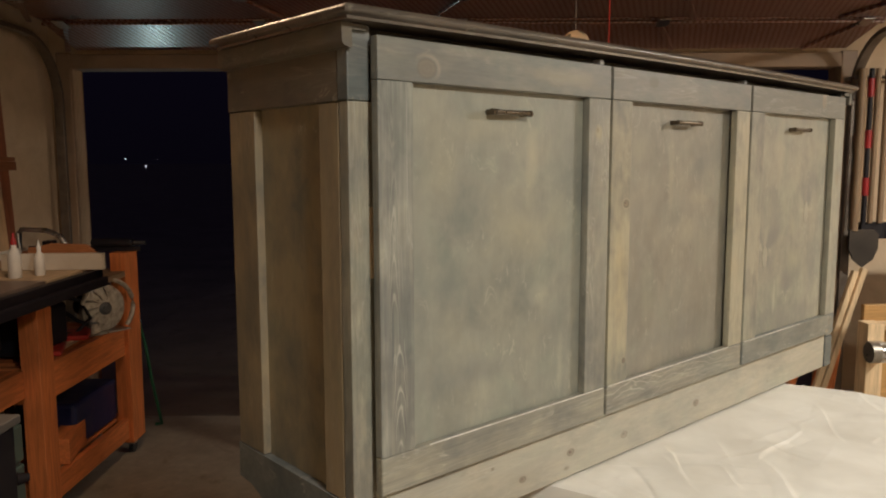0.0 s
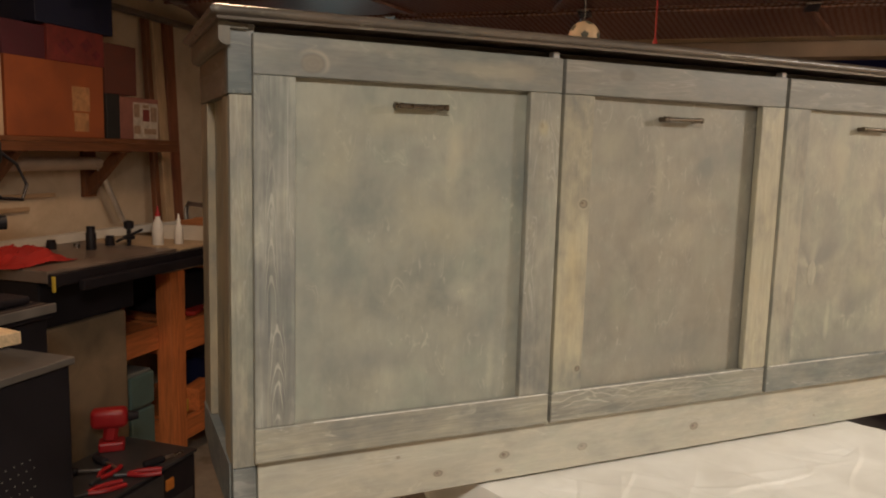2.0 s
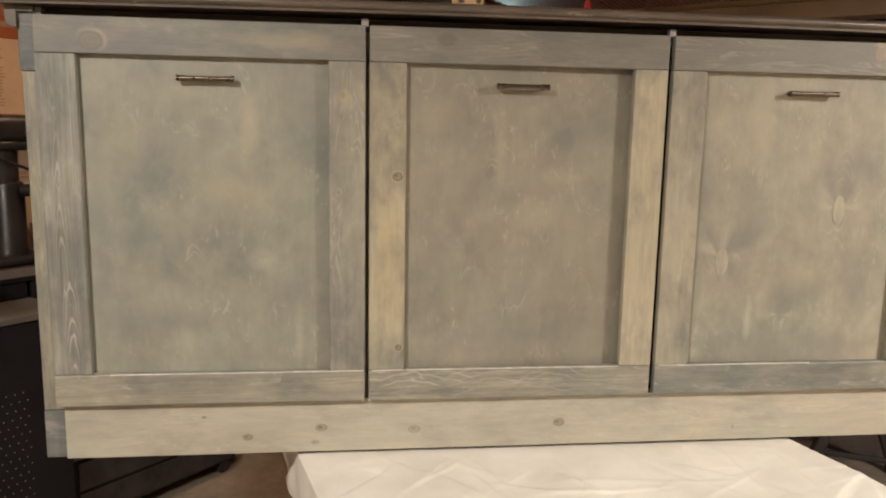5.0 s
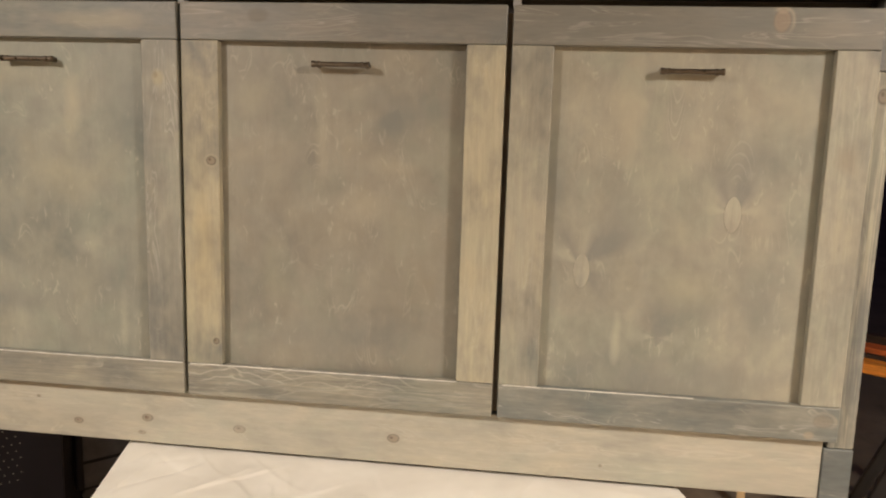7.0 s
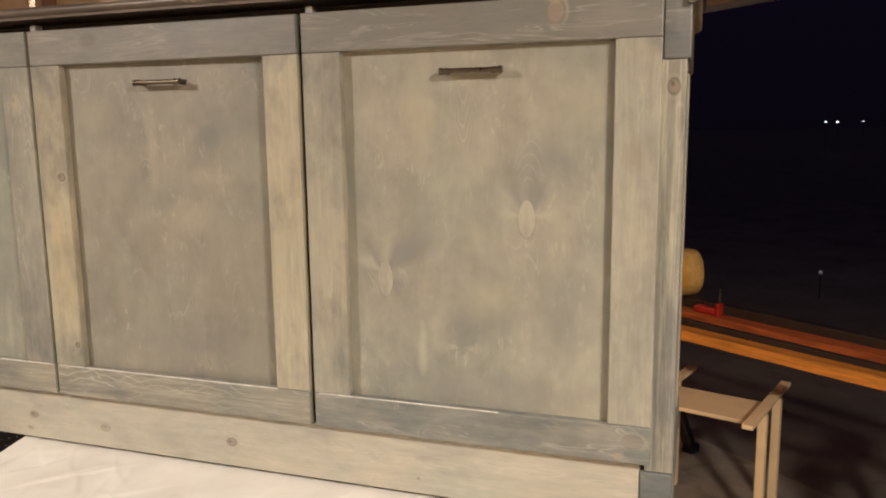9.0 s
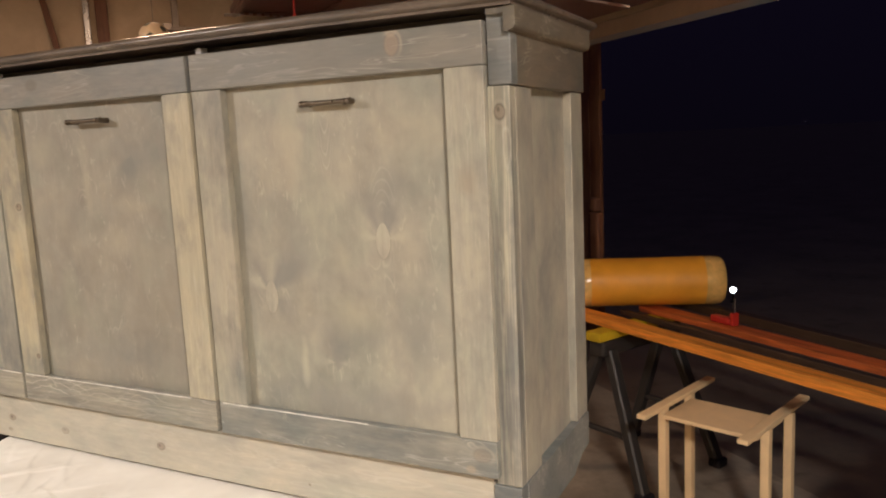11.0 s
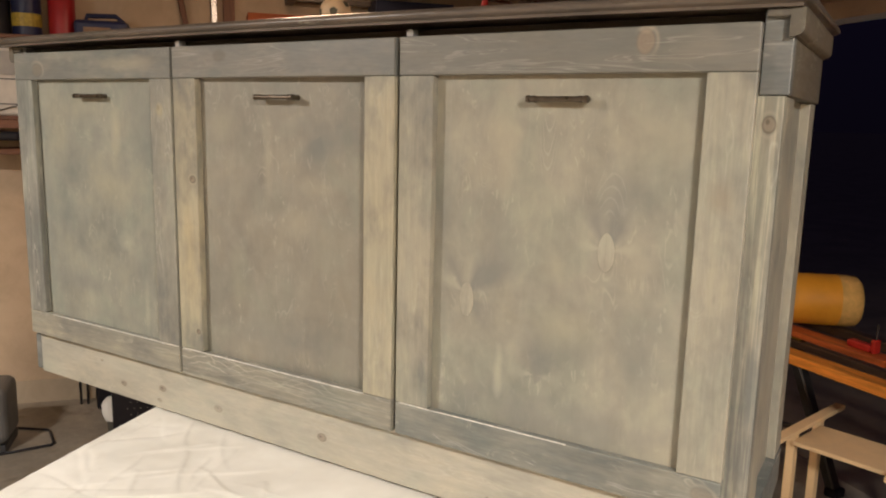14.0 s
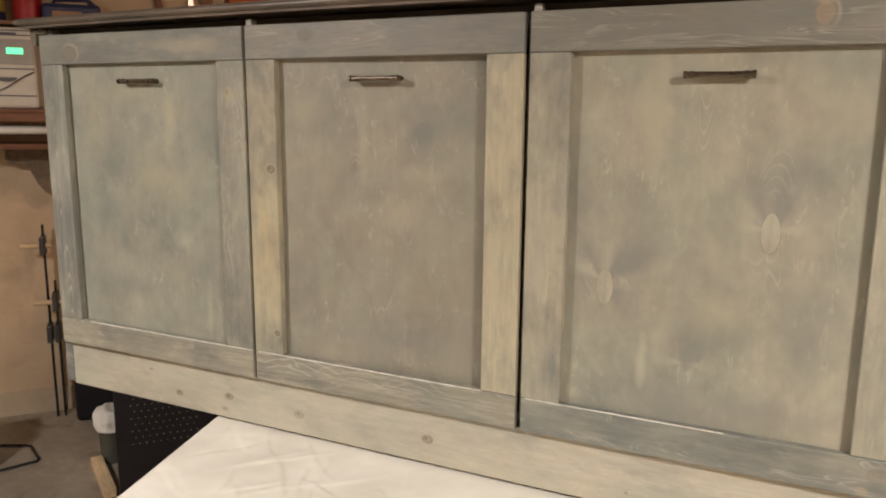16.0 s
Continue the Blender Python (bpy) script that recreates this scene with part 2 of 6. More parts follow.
        r = calc(t, "ADD", calc(t, "MULTIPLY", dx2, 0.8), calc(t, "MULTIPLY", dz, dz))
        inside = calc(t, "MULTIPLY", calc(t, "SUBTRACT", 1.0, r), 2.5, True)
        col = mixed(t, calc(t, "MULTIPLY", calc(t, "MULTIPLY", line, inside), strength), col, (0.56, 0.54, 0.45))
    t.links.new(col, bsdf.inputs["Base Color"])
    rough = ramp(t, fine, ((0.3, (0.38 - gloss,) * 3), (0.7, (0.56 - gloss,) * 3)))
    t.links.new(rough, bsdf.inputs["Roughness"])
    bump(t, bsdf, calc(t, "ADD", calc(t, "MULTIPLY", fine, 0.7), calc(t, "MULTIPLY", hair, 0.3)), 0.30 * grain, 0.002)
    return m


def wood(name, colour, axis="z", contrast=0.5, rough=0.55, scale=1.0):
    m, t, bsdf = material(name)
    along = {"x": (0.08, 1, 1), "y": (1, 0.08, 1), "z": (1, 1, 0.08)}[axis]
    vec = coords(t, along)
    a = noise_tex(t, vec, 28.0 * scale, 5.0, 0.6, 1.5)
    b = noise_tex(t, vec, 150.0 * scale, 3.0, 0.6)
    c = noise_tex(t, coords(t), 3.5, 3.0)
    dark = tuple(v * (1 - contrast) for v in colour)
    col = ramp(t, a, ((0.3, dark), (0.6, colour)))
    col = mixed(t, 0.35, col, ramp(t, b, ((0.35, (0.6,) * 3), (0.6, (1.1,) * 3))), "MULTIPLY")
    col = mixed(t, 0.5, col, ramp(t, c, ((0.3, (0.65,) * 3), (0.7, (1.15,) * 3))), "MULTIPLY")
    t.links.new(col, bsdf.inputs["Base Color"])
    bsdf.inputs["Roughness"].default_value = rough
    bump(t, bsdf, a, 0.25, 0.002)
    return m


def plain(name, colour, rough=0.5, metal=0.0, vary=0.25, scale=9.0, relief=0.1, fine=120.0):
    """A painted, plastic or metal surface with smudges and fine relief."""
    m, t, bsdf = material(name)
    vec = coords(t)
    n = noise_tex(t, vec, scale, 5.0, 0.6, 0.4)
    f = noise_tex(t, vec, fine, 3.0, 0.6)
    col = mixed(t, 1.0, (*colour, 1), ramp(t, n, ((0.25, (1 - vary,) * 3), (0.75, (1 + vary * 0.4,) * 3))), "MULTIPLY")
    t.links.new(col, bsdf.inputs["Base Color"])
    t.links.new(ramp(t, n, ((0.3, (max(0.03, rough - 0.1),) * 3), (0.7, (min(1.0, rough + 0.12),) * 3))), bsdf.inputs["Roughness"])
    bsdf.inputs["Metallic"].default_value = metal
    bump(t, bsdf, f, relief, 0.001)
    return m


def duller(m, level):
    m.node_tree.nodes["Principled BSDF"].inputs["Specular IOR Level"].default_value = level
    return m


def glow(name, colour, strength):
    m, t, bsdf = material(name)
    bsdf.inputs["Base Color"].default_value = (*colour, 1)
    bsdf.inputs["Emission Color"].default_value = (*colour, 1)
    bsdf.inputs["Emission Strength"].default_value = strength
    return m


# ---- building blocks ----
def box_into(bm, x0, x1, y0, y1, z0, z1, bevel=0.0, segments=2, m=None):
    """Adds one box, bevelled, between two corners."""
    made = bmesh.ops.create_cube(bm, size=1.0, matrix=Matrix.Translation(((x0 + x1) / 2, (y0 + y1) / 2, (z0 + z1) / 2)) @ Matrix.Diagonal((abs(x1 - x0), abs(y1 - y0), abs(z1 - z0), 1)))
    verts = made["verts"]
    if bevel:
        edges = list({e for v in verts for e in v.link_edges})
        res = bmesh.ops.bevel(bm, geom=edges, offset=bevel, segments=segments, profile=0.5, affect="EDGES", clamp_overlap=True)
        verts = list({v for f in res["faces"] for v in f.verts} | {v for v in verts if v.is_valid})
    if m is not None:
        bmesh.ops.transform(bm, matrix=m, verts=verts)
    return verts


def tube_into(bm, a, b, r0, r1=None, n=16, caps=True):
    """A round bar from a to b."""
    a, b = Vector(a), Vector(b)
    m = Matrix.Translation((a + b) / 2) @ (b - a).to_track_quat("Z", "Y").to_matrix().to_4x4()
    made = bmesh.ops.create_cone(bm, cap_ends=caps, cap_tris=False, segments=n, radius1=r0, radius2=r0 if r1 is None else r1, depth=(b - a).length, matrix=m)
    return made["verts"]


def beam_into(bm, a, b, w, h, bevel=0.003, up=(0, 0, 1)):
    """A straight board from a to b, w wide and h thick (h along up)."""
    a, b, up = Vector(a), Vector(b), Vector(up)
    y = (b - a).normalized()
    x = y.cross(up).normalized()
    z = x.cross(y)
    rot = Matrix((x, y, z)).transposed().to_4x4()
    L = (b - a).length
    return box_into(bm, -w / 2, w / 2, 0, L, -h / 2, h / 2, bevel, 1, Matrix.Translation(a) @ rot)


def sweep_into(bm, points, r, n=8):
    """A round wire through points."""
    pts = [Vector(p) for p in points]
    rings = []
    for i, p in enumerate(pts):
        d = (pts[min(i + 1, len(pts) - 1)] - pts[max(i - 1, 0)]).normalized()
        q = d.to_track_quat("Z", "Y")
        rings.append([bm.verts.new(p + q @ Vector((r * math.cos(2 * math.pi * k / n), r * math.sin(2 * math.pi * k / n), 0))) for k in range(n)])
    for r0, r1 in zip(rings, rings[1:]):
        for k in range(n):
            bm.faces.new((r0[k], r0[(k + 1) % n], r1[(k + 1) % n], r1[k]))
    bm.faces.new(rings[0][::-1])
    bm.faces.new(rings[-1])


def profile_into(bm, outline, axis, a, b):
    """Extrudes a closed outline of two coordinates along an axis from a to b."""
    def place(p, s):
        return {"x": (s, p[0], p[1]), "y": (p[0], s, p[1]), "z": (p[0], p[1], s)}[axis]
    lo = [bm.verts.new(place(p, a)) for p in outline]
    hi = [bm.verts.new(place(p, b)) for p in outline]
    n = len(outline)
    for k in range(n):
        bm.faces.new((lo[k], lo[(k + 1) % n], hi[(k + 1) % n], hi[k]))
    bm.faces.new(lo[::-1])
    bm.faces.new(hi)


def lathe_into(bm, profile, n=20, m=Matrix.Identity(4)):
    """Turns (radius, height) pairs about z."""
    rings = []
    for r, z in profile:
        rings.append([bm.verts.new(m @ Vector((r * math.cos(2 * math.pi * k / n), r * math.sin(2 * math.pi * k / n), z))) for k in range(n)])
    for r0, r1 in zip(rings, rings[1:]):
        for k in range(n):
            bm.faces.new((r0[k], r0[(k + 1) % n], r1[(k + 1) % n], r1[k]))
    bm.faces.new(rings[0][::-1])
    bm.faces.new(rings[-1])


def mesh_of(name, bm, mat, smooth=False):
    bmesh.ops.recalc_face_normals(bm, faces=bm.faces)
    data = bpy.data.meshes.new(name)
    bm.to_mesh(data)
    bm.free()
    data.materials.append(mat)
    if smooth:
        for p in data.polygons:
            p.use_smooth = True
        data.set_sharp_from_angle(angle=radians(35))
    return data


def part(name, bm, mat, parent, label="", smooth=False):
    """One mesh object under a thing or under a part, in the parent's own coordinates."""
    ob = new(name, mesh_of(name, bm, mat, smooth))
    ob.parent = parent
    return tagged(ob, label)


def thing(name, m, label, category, group=""):
    """An empty at the thing's base, to carry its parts."""
    ob = new(name)
    ob.empty_display_size = 0.1
    ob.matrix_world = m
    return tagged(ob, label, category, group)


def single(name, bm, mat, m, label, category, group="", smooth=False):
    """A thing that is one mesh."""
    ob = new(name, mesh_of(name, bm, mat, smooth))
    ob.matrix_world = m
    return tagged(ob, label, category, group)


def structure(name, bm, mat, label, m=G, smooth=False):
    ob = new(name, mesh_of(name, bm, mat, smooth))
    ob.matrix_world = m
    return tagged(ob, label, name.split("_")[0], kind="structure")


def B():
    return bmesh.new()


def boxed(*args, **kw):
    bm = B()
    box_into(bm, *args, **kw)
    return bm


# shared materials
BLACK = duller(plain("black_steel", (0.016, 0.014, 0.018), 0.5, 0.0, 0.4, 6.0), 0.25)
GALV = plain("dull_galvanized_steel", (0.22, 0.18, 0.145), 0.42, 0.6, 0.4, 14.0)
STEEL = plain("bright_steel", (0.55, 0.54, 0.52), 0.3, 1.0, 0.3, 12.0)
DARKSTEEL = plain("dark_steel", (0.10, 0.10, 0.105), 0.4, 0.7, 0.4, 10.0)
RED = plain("red_plastic", (0.34, 0.012, 0.016), 0.42, 0.0, 0.25)
REDPAINT = plain("red_tool_paint", (0.50, 0.03, 0.02), 0.4, 0.0, 0.25)
WHITEPAINT = plain("white_paint", (0.72, 0.68, 0.60), 0.55, 0.0, 0.22, 4.0, 0.15, 60.0)
WHITEPLASTIC = plain("white_plastic", (0.75, 0.74, 0.70), 0.4, 0.0, 0.15)
NAVY = plain("navy_plastic", (0.012, 0.018, 0.07), 0.45, 0.0, 0.3)
CARD = plain("brown_cardboard", (0.31, 0.08, 0.024), 0.8, 0.0, 0.3, 5.0, 0.2, 90.0)
TAPE = plain("tan_packing_tape", (0.50, 0.25, 0.11), 0.45, 0.0, 0.5, 22.0)
CARDLIGHT = plain("pale_cardboard", (0.56, 0.39, 0.25), 0.8, 0.0, 0.2, 5.0, 0.2, 90.0)
CARDRED = plain("dark_red_carton", (0.20, 0.031, 0.026), 0.7, 0.0, 0.5, 16.0)
BENCHWOOD = {a: wood("bench_fir_" + a, (0.70, 0.215, 0.066), a, 0.35) for a in "xyz"}
PINE = {a: wood("bare_pine_" + a, (0.80, 0.60, 0.37), a, 0.3) for a in "xyz"}
REDWOOD = {a: wood("redwood_" + a, (0.95, 0.345, 0.05), a, 0.5, 0.5) for a in "xyz"}
BROWNWOOD = {a: wood("brown_wood_" + a, (0.20, 0.075, 0.03), a, 0.45) for a in "xyz"}


def concrete(name, colour, crack=0.4):
    m, t, bsdf = material(name)
    vec = coords(t, shift=False)
    a, b, c = noise_tex(t, vec, 1.3, 6.0, 0.65), noise_tex(t, vec, 14.0, 6.0, 0.7), noise_tex(t, vec, 160.0, 2.0)
    col = ramp(t, a, ((0.3, tuple(v * 0.62 for v in colour)), (0.7, tuple(v * 1.15 for v in colour))))
    col = mixed(t, 0.6, col, ramp(t, b, ((0.3, (0.55,) * 3), (0.65, (1.15,) * 3))), "MULTIPLY")
    spots = ramp(t, noise_tex(t, vec, 4.5, 3.0, 0.5, 0.6), ((0.60, (1, 1, 1)), (0.72, (0.5, 0.46, 0.42))))
    col = mixed(t, 0.7, col, spots, "MULTIPLY")
    t.links.new(col, bsdf.inputs["Base Color"])
    t.links.new(ramp(t, b, ((0.3, (0.45,) * 3), (0.7, (0.75,) * 3))), bsdf.inputs["Roughness"])
    bump(t, bsdf, calc(t, "ADD", b, calc(t, "MULTIPLY", c, 0.4)), 0.3, 0.003)
    return m


def plaster(name, colour, stain=0.3):
    m, t, bsdf = material(name)
    vec = coords(t, shift=False)
    a, b, c = noise_tex(t, vec, 0.9, 5.0, 0.6), noise_tex(t, vec, 5.0, 6.0, 0.65, 0.8), noise_tex(t, vec, 70.0, 3.0)
    col = ramp(t, a, ((0.3, tuple(v * (1 - stain) for v in colour)), (0.7, colour)))
    col = mixed(t, 0.5, col, ramp(t, b, ((0.32, (0.74, 0.7, 0.64)), (0.6, (1.05, 1.05, 1.05)))), "MULTIPLY")
    t.links.new(col, bsdf.inputs["Base Color"])
    bsdf.inputs["Roughness"].default_value = 0.8
    bump(t, bsdf, c, 0.25, 0.002)
    return m


SLAB = concrete("garage_concrete", (0.36, 0.31, 0.245))
DRIVE = concrete("driveway_asphalt", (0.22, 0.178, 0.14))
EARTH = concrete("dark_ground", (0.19, 0.155, 0.122))
WALL = plaster("painted_wallboard", (0.68, 0.53, 0.37))
CEIL = plaster("ceiling_board", (0.45, 0.38, 0.29))

# ---- the garage ----
FZ = -0.14                                                   # floor level
VL, VR, UB, UD, ZC = -2.55, 4.6, -2.6, 4.85, 2.65          # left, right, back, door wall, ceiling
OL, OR, OH = -2.41, 2.44, 2.17                               # the door's opening
structure("floor", boxed(VL - 0.15, VR + 0.15, UB - 0.15, UD + 0.12, FZ - 0.12, FZ), SLAB, "worn grey concrete garage floor slab")
structure("driveway", boxed(-3.2, 3.6, UD + 0.12, UD + 9.0, FZ - 0.13, FZ - 0.015), DRIVE, "dark asphalt driveway outside the open garage door")
structure("ground", boxed(-400, 400, UD + 0.121, 700, FZ - 0.2, FZ - 0.04), EARTH, "dark ground beyond the driveway at night")
structure("wall_left", boxed(VL - 0.12, VL, UB, UD, FZ, ZC), WALL, "cream painted wallboard garage wall")
structure("wall_right", boxed(VR, VR + 0.12, UB, UD, FZ, ZC), WALL, "cream painted wallboard garage wall")
structure("wall_back", boxed(VL - 0.12, VR + 0.12, UB - 0.12, UB, FZ, ZC), WALL, "cream painted wallboard garage wall")
bm = boxed(VL - 0.12, OL, UD, UD + 0.12, FZ, ZC)
box_into(bm, OR, VR + 0.12, UD, UD + 0.12, FZ, ZC)
box_into(bm, OL, OR, UD, UD + 0.12, OH, ZC)
structure("wall_door_side", bm, WALL, "wallboard wall around the wide garage door opening")
structure("ceiling", boxed(VL - 0.12, VR + 0.12, UB - 0.12, UD + 0.12, ZC, ZC + 0.1), CEIL, "dim brown garage ceiling")
structure("baseboard", boxed(VL, VL + 0.012, UB, UD - 0.1, FZ, 0.0), plaster("stem_wall", (0.60, 0.50, 0.37)), "low painted concrete kerb along the wall")
TRIMPAINT = plain("tan_trim_paint", (0.34, 0.235, 0.155), 0.6, 0.0, 0.3, 4.0, 0.2, 60.0)
trim = tagged(new("trim"), "tan-brown painted wooden jamb round the garage door opening", "trim", kind="structure")
trim.matrix_world = G
part("jamb", boxed(OL - 0.09, OL, UD - 0.03, UD + 0.14, FZ, OH + 0.10, bevel=0.006), TRIMPAINT, trim)
part("jamb", boxed(OR, OR + 0.10, UD - 0.03, UD + 0.14, FZ, OH + 0.10, bevel=0.006), TRIMPAINT, trim)
part("head", boxed(OL - 0.001, OR + 0.001, UD - 0.028, UD + 0.14, OH, OH + 0.09, bevel=0.006), TRIMPAINT, trim)

# open sectional door under the ceiling
overhead = thing("overhead_garage_door", G @ pose(0.05, 4.74, 2.25), "open brown embossed steel sectional garage door raised under the ceiling", "garage door")
DOORSKIN, t, bsdf = material("embossed_brown_door_steel")
vec = coords(t, (1.0, 0.35, 1.0))
n1, n2 = noise_tex(t, vec, 3.0, 4.0), noise_tex(t, coords(t, (1.0, 0.04, 1.0)), 60.0, 5.0, 0.75, 0.5)
t.links.new(ramp(t, n1, ((0.3, (0.15, 0.072, 0.055)), (0.7, (0.24, 0.118, 0.088)))), bsdf.inputs["Base Color"])
t.links.new(ramp(t, n1, ((0.3, (0.27,) * 3), (0.7, (0.34,) * 3))), bsdf.inputs["Roughness"])
ridge = node(t, "ShaderNodeTexWave", Scale=10.0, Distortion=1.6, Detail=2.0, Detail_Scale=3.0)
turned = t.nodes.new("ShaderNodeMapping")
turned.inputs["Rotation"].default_value = (0, 0, radians(16))
t.links.new(coords(t), turned.inputs["Vector"])
t.links.new(turned.outputs["Vector"], ridge.inputs["Vector"])
speck = noise_tex(t, coords(t), 130.0, 4.0, 0.75)
bump(t, bsdf, calc(t, "ADD", calc(t, "MULTIPLY", ridge.outputs["Fac"], 0.8), calc(t, "ADD", n2, speck)), 0.10, 0.002)
sheen = mixed(t, 0.8, ramp(t, ridge.outputs["Fac"], ((0.25, (0.12,) * 3), (0.65, (0.75,) * 3))), ramp(t, speck, ((0.40, (0.15,) * 3), (0.62, (1.4,) * 3))), "MULTIPLY")
t.links.new(sheen, bsdf.inputs["Specular IOR Level"])
bsdf.inputs["IOR"].default_value = 2.4
DW = 4.74
sections = [((0, 0.02), (-0.42, 0.124)), ((-0.43, 0.128), (-0.90, 0.165)), ((-0.91, 0.17), (-1.44, 0.175)), ((-1.45, 0.175), (-1.98, 0.18))]
for k, ((ya, za), (yb, zb)) in enumerate(sections):
    d = Vector((0, yb - ya, zb - za))
    slope = math.degrees(math.atan2(zb - za, -(yb - ya)))
    L = d.length
    fr = pose(0, ya, za, -slope, 0, 0)
    bm = boxed(-DW / 2, DW / 2, -L, 0, 0.0, 0.045, bevel=0.004, m=fr)
    sec = part("section", bm, DOORSKIN, overhead)
    # stiffening strut and hinge stiles
    part("strut", boxed(-DW / 2, DW / 2, -L + 0.01, -L + 0.035, -0.018, -0.002, bevel=0.006, m=fr), DOORSKIN, sec, "ridged steel stiffening strut")
    for q in range(5):
        x = -DW / 2 + 0.12 + q * (DW - 0.24) / 4
        part("hinge", boxed(x - 0.035, x + 0.035, -L - 0.05, -L + 0.05, -0.026, -0.0185, bevel=0.004, m=fr), STEEL, sec, "galvanized hinge plate")
        bm = B()
        beam_into(bm, fr @ Vector((x, -L + 0.05, -0.012)), fr @ Vector((x + (0.16 if q % 2 else -0.16), -0.03, -0.012)), 0.03, 0.018)
        part("brace", bm, DOORSKIN, sec, "diagonal steel brace")

for sx in (OL - 0.045, OR + 0.045):
    pts = [(sx, UD - 0.10, FZ + 0.02), (sx, UD - 0.10, 1.0), (sx, UD - 0.10, 1.95)]
    for k in range(1, 9):
        a = k / 8 * math.pi / 2
        pts.append((sx, UD - 0.10 - 0.38 * (1 - math.cos(a)), 1.95 + 0.38 * math.sin(a)))
    pts.append((sx, 2.35, 2.36))
    bm = B()
    for p, q in zip(pts, pts[1:]):
        beam_into(bm, p, q, 0.055, 0.028, 0.002, up=(0, 1, 0.02) if abs(q[2] - p[2]) > abs(q[1] - p[1]) else (0, 0.02, 1))
    tr = thing("door_track", G, "galvanized steel garage door track curving from the jamb to the ceiling", "door track", "door tracks")
    part("rail", bm, GALV, tr)
    part("hanger", boxed(sx - 0.02, sx + 0.02, 2.42, 2.46, 2.37, ZC, bevel=0.002), GALV, tr, "perforated angle hanger")
    part("angle", boxed(sx - 0.16, sx + 0.16, 2.36, 2.41, 2.33, 2.372, bevel=0.002), GALV, tr, "perforated steel angle")

# holders over the unseen lamps; the third lamp is an added fill
for lamp_x, lamp_y, _, _ in LAMPS:
    fx = thing("ceiling_light", G @ pose(lamp_x, lamp_y, ZC), "round ceiling lamp holder, out of view, over an added area lamp", "ceiling light", "ceiling lights")
    bm = B()
    lathe_into(bm, ((0.07, 0.0), (0.07, -0.012), (0.045, -0.03), (0.03, -0.035)), 24)
    part("holder", bm, WHITEPLASTIC, fx, smooth=True)

# ---- the stained cabinet ----
cab = thing("tilt_out_cabinet", Matrix.Translation(BASE), "long grey-stained pine cabinet with three panelled tilt-out doors", "cabinet")


def lx(*args, **kw):
    """A box given in world metres, in the cabinet's own coordinates."""
    x0, x1, y0, y1, z0, z1 = args
    return boxed(x0 - BASE.x, x1 - BASE.x, y0 - BASE.y, y1 - BASE.y, z0 - BASE.z, z1 - BASE.z, **kw)


BLUE = (0.175, 0.18, 0.168)
KNOT = (0.12, 0.095, 0.068)
S_RAIL = stained("stained_rail", "x", pale=(0.315, 0.302, 0.245), blend=0.5, streaks=0.25, lines=0.25, grain=0.7)
S_RAIL_ARCHED = stained("stained_arched_rail", "x", pale=(0.30, 0.288, 0.238), blend=0.42, streaks=0.2, lines=0.38, arches=((1.60, 1.004, 0.14, 0.032, 1.8, 0.36), (1.84, 1.008, 0.18, 0.034, 1.8, 0.22)))
S_RAILK = stained("stained_rail_knotty", "x", pale=(0.27, 0.272, 0.235), blue=(0.15, 0.165, 0.16), blend=0.35, streaks=0.4, knots=((2.862, 0.990, 0.020, 0.014, (0.21, 0.17, 0.13), 0.45),), marks=((2.835, 0.958, 0.010, 0.007, (0.36, 0.30, 0.22), 0.7, 0.1),))
S_END = stained("stained_end_stile", "z", pale=(0.335, 0.318, 0.255), blue=(0.20, 0.20, 0.178), blend=0.5, grain=0.4, streaks=0.15, loops=0.05)
S_BLUE = stained("stained_blue_block", "x", pale=(0.20, 0.205, 0.195), blue=(0.125, 0.14, 0.14), blend=0.4)
# brown stain with the shade of the left end mixed into the colour
S_SIDE_SHADED = stained("stained_shaded_side", "z", pale=(0.315, 0.25, 0.16), blue=(0.165, 0.15, 0.12), blend=0.6, grain=0.3, streaks=0.12, loops=0.05)
# frieze and moulding stain, darkened for the shade under the top
S_SIDEY_SHADED = stained("stained_shaded_side_rail", "y", pale=(0.165, 0.137, 0.10), blue=(0.105, 0.096, 0.08), blend=0.4, grain=0.6, streaks=0.12)
S_TOP = stained("stained_top", "x", pale=(0.155, 0.122, 0.096), blue=(0.095, 0.08, 0.068), blend=0.5, streaks=0.1, gloss=0.14)
coat = S_TOP.node_tree.nodes["Principled BSDF"].inputs
coat["Coat Weight"].default_value, coat["Coat Roughness"].default_value = 0.24, 0.2
S_KICK = stained("stained_kick", "x", pale=(0.425, 0.405, 0.335), blue=(0.29, 0.285, 0.245), blend=0.72, grain=0.35, marks=(
    (1.373, 0.872, 0.012, 0.009, KNOT, 0.7, 0.1), (1.372, 0.872, 0.005, 0.004, KNOT, 0.9, 0.3), (1.20, 0.852, 0.009, 0.006, KNOT, 0.8, 0.2), (1.60, 0.862, 0.013, 0.008, KNOT, 0.5, 0.1),
    (1.959, 0.869, 0.011, 0.008, KNOT, 0.85, 0.2), (1.10, 0.905, 0.004, 0.003, KNOT, 0.7, 0.5), (1.36, 0.835, 0.010, 0.005, KNOT, 0.5, 0.1), (2.42, 0.845, 0.004, 0.003, KNOT, 0.6, 0.5)))
# near-black colour that stands in for the shade behind the doors
SHADE_INSIDE = plain("shaded_interior", (0.05, 0.04, 0.03), 0.8)

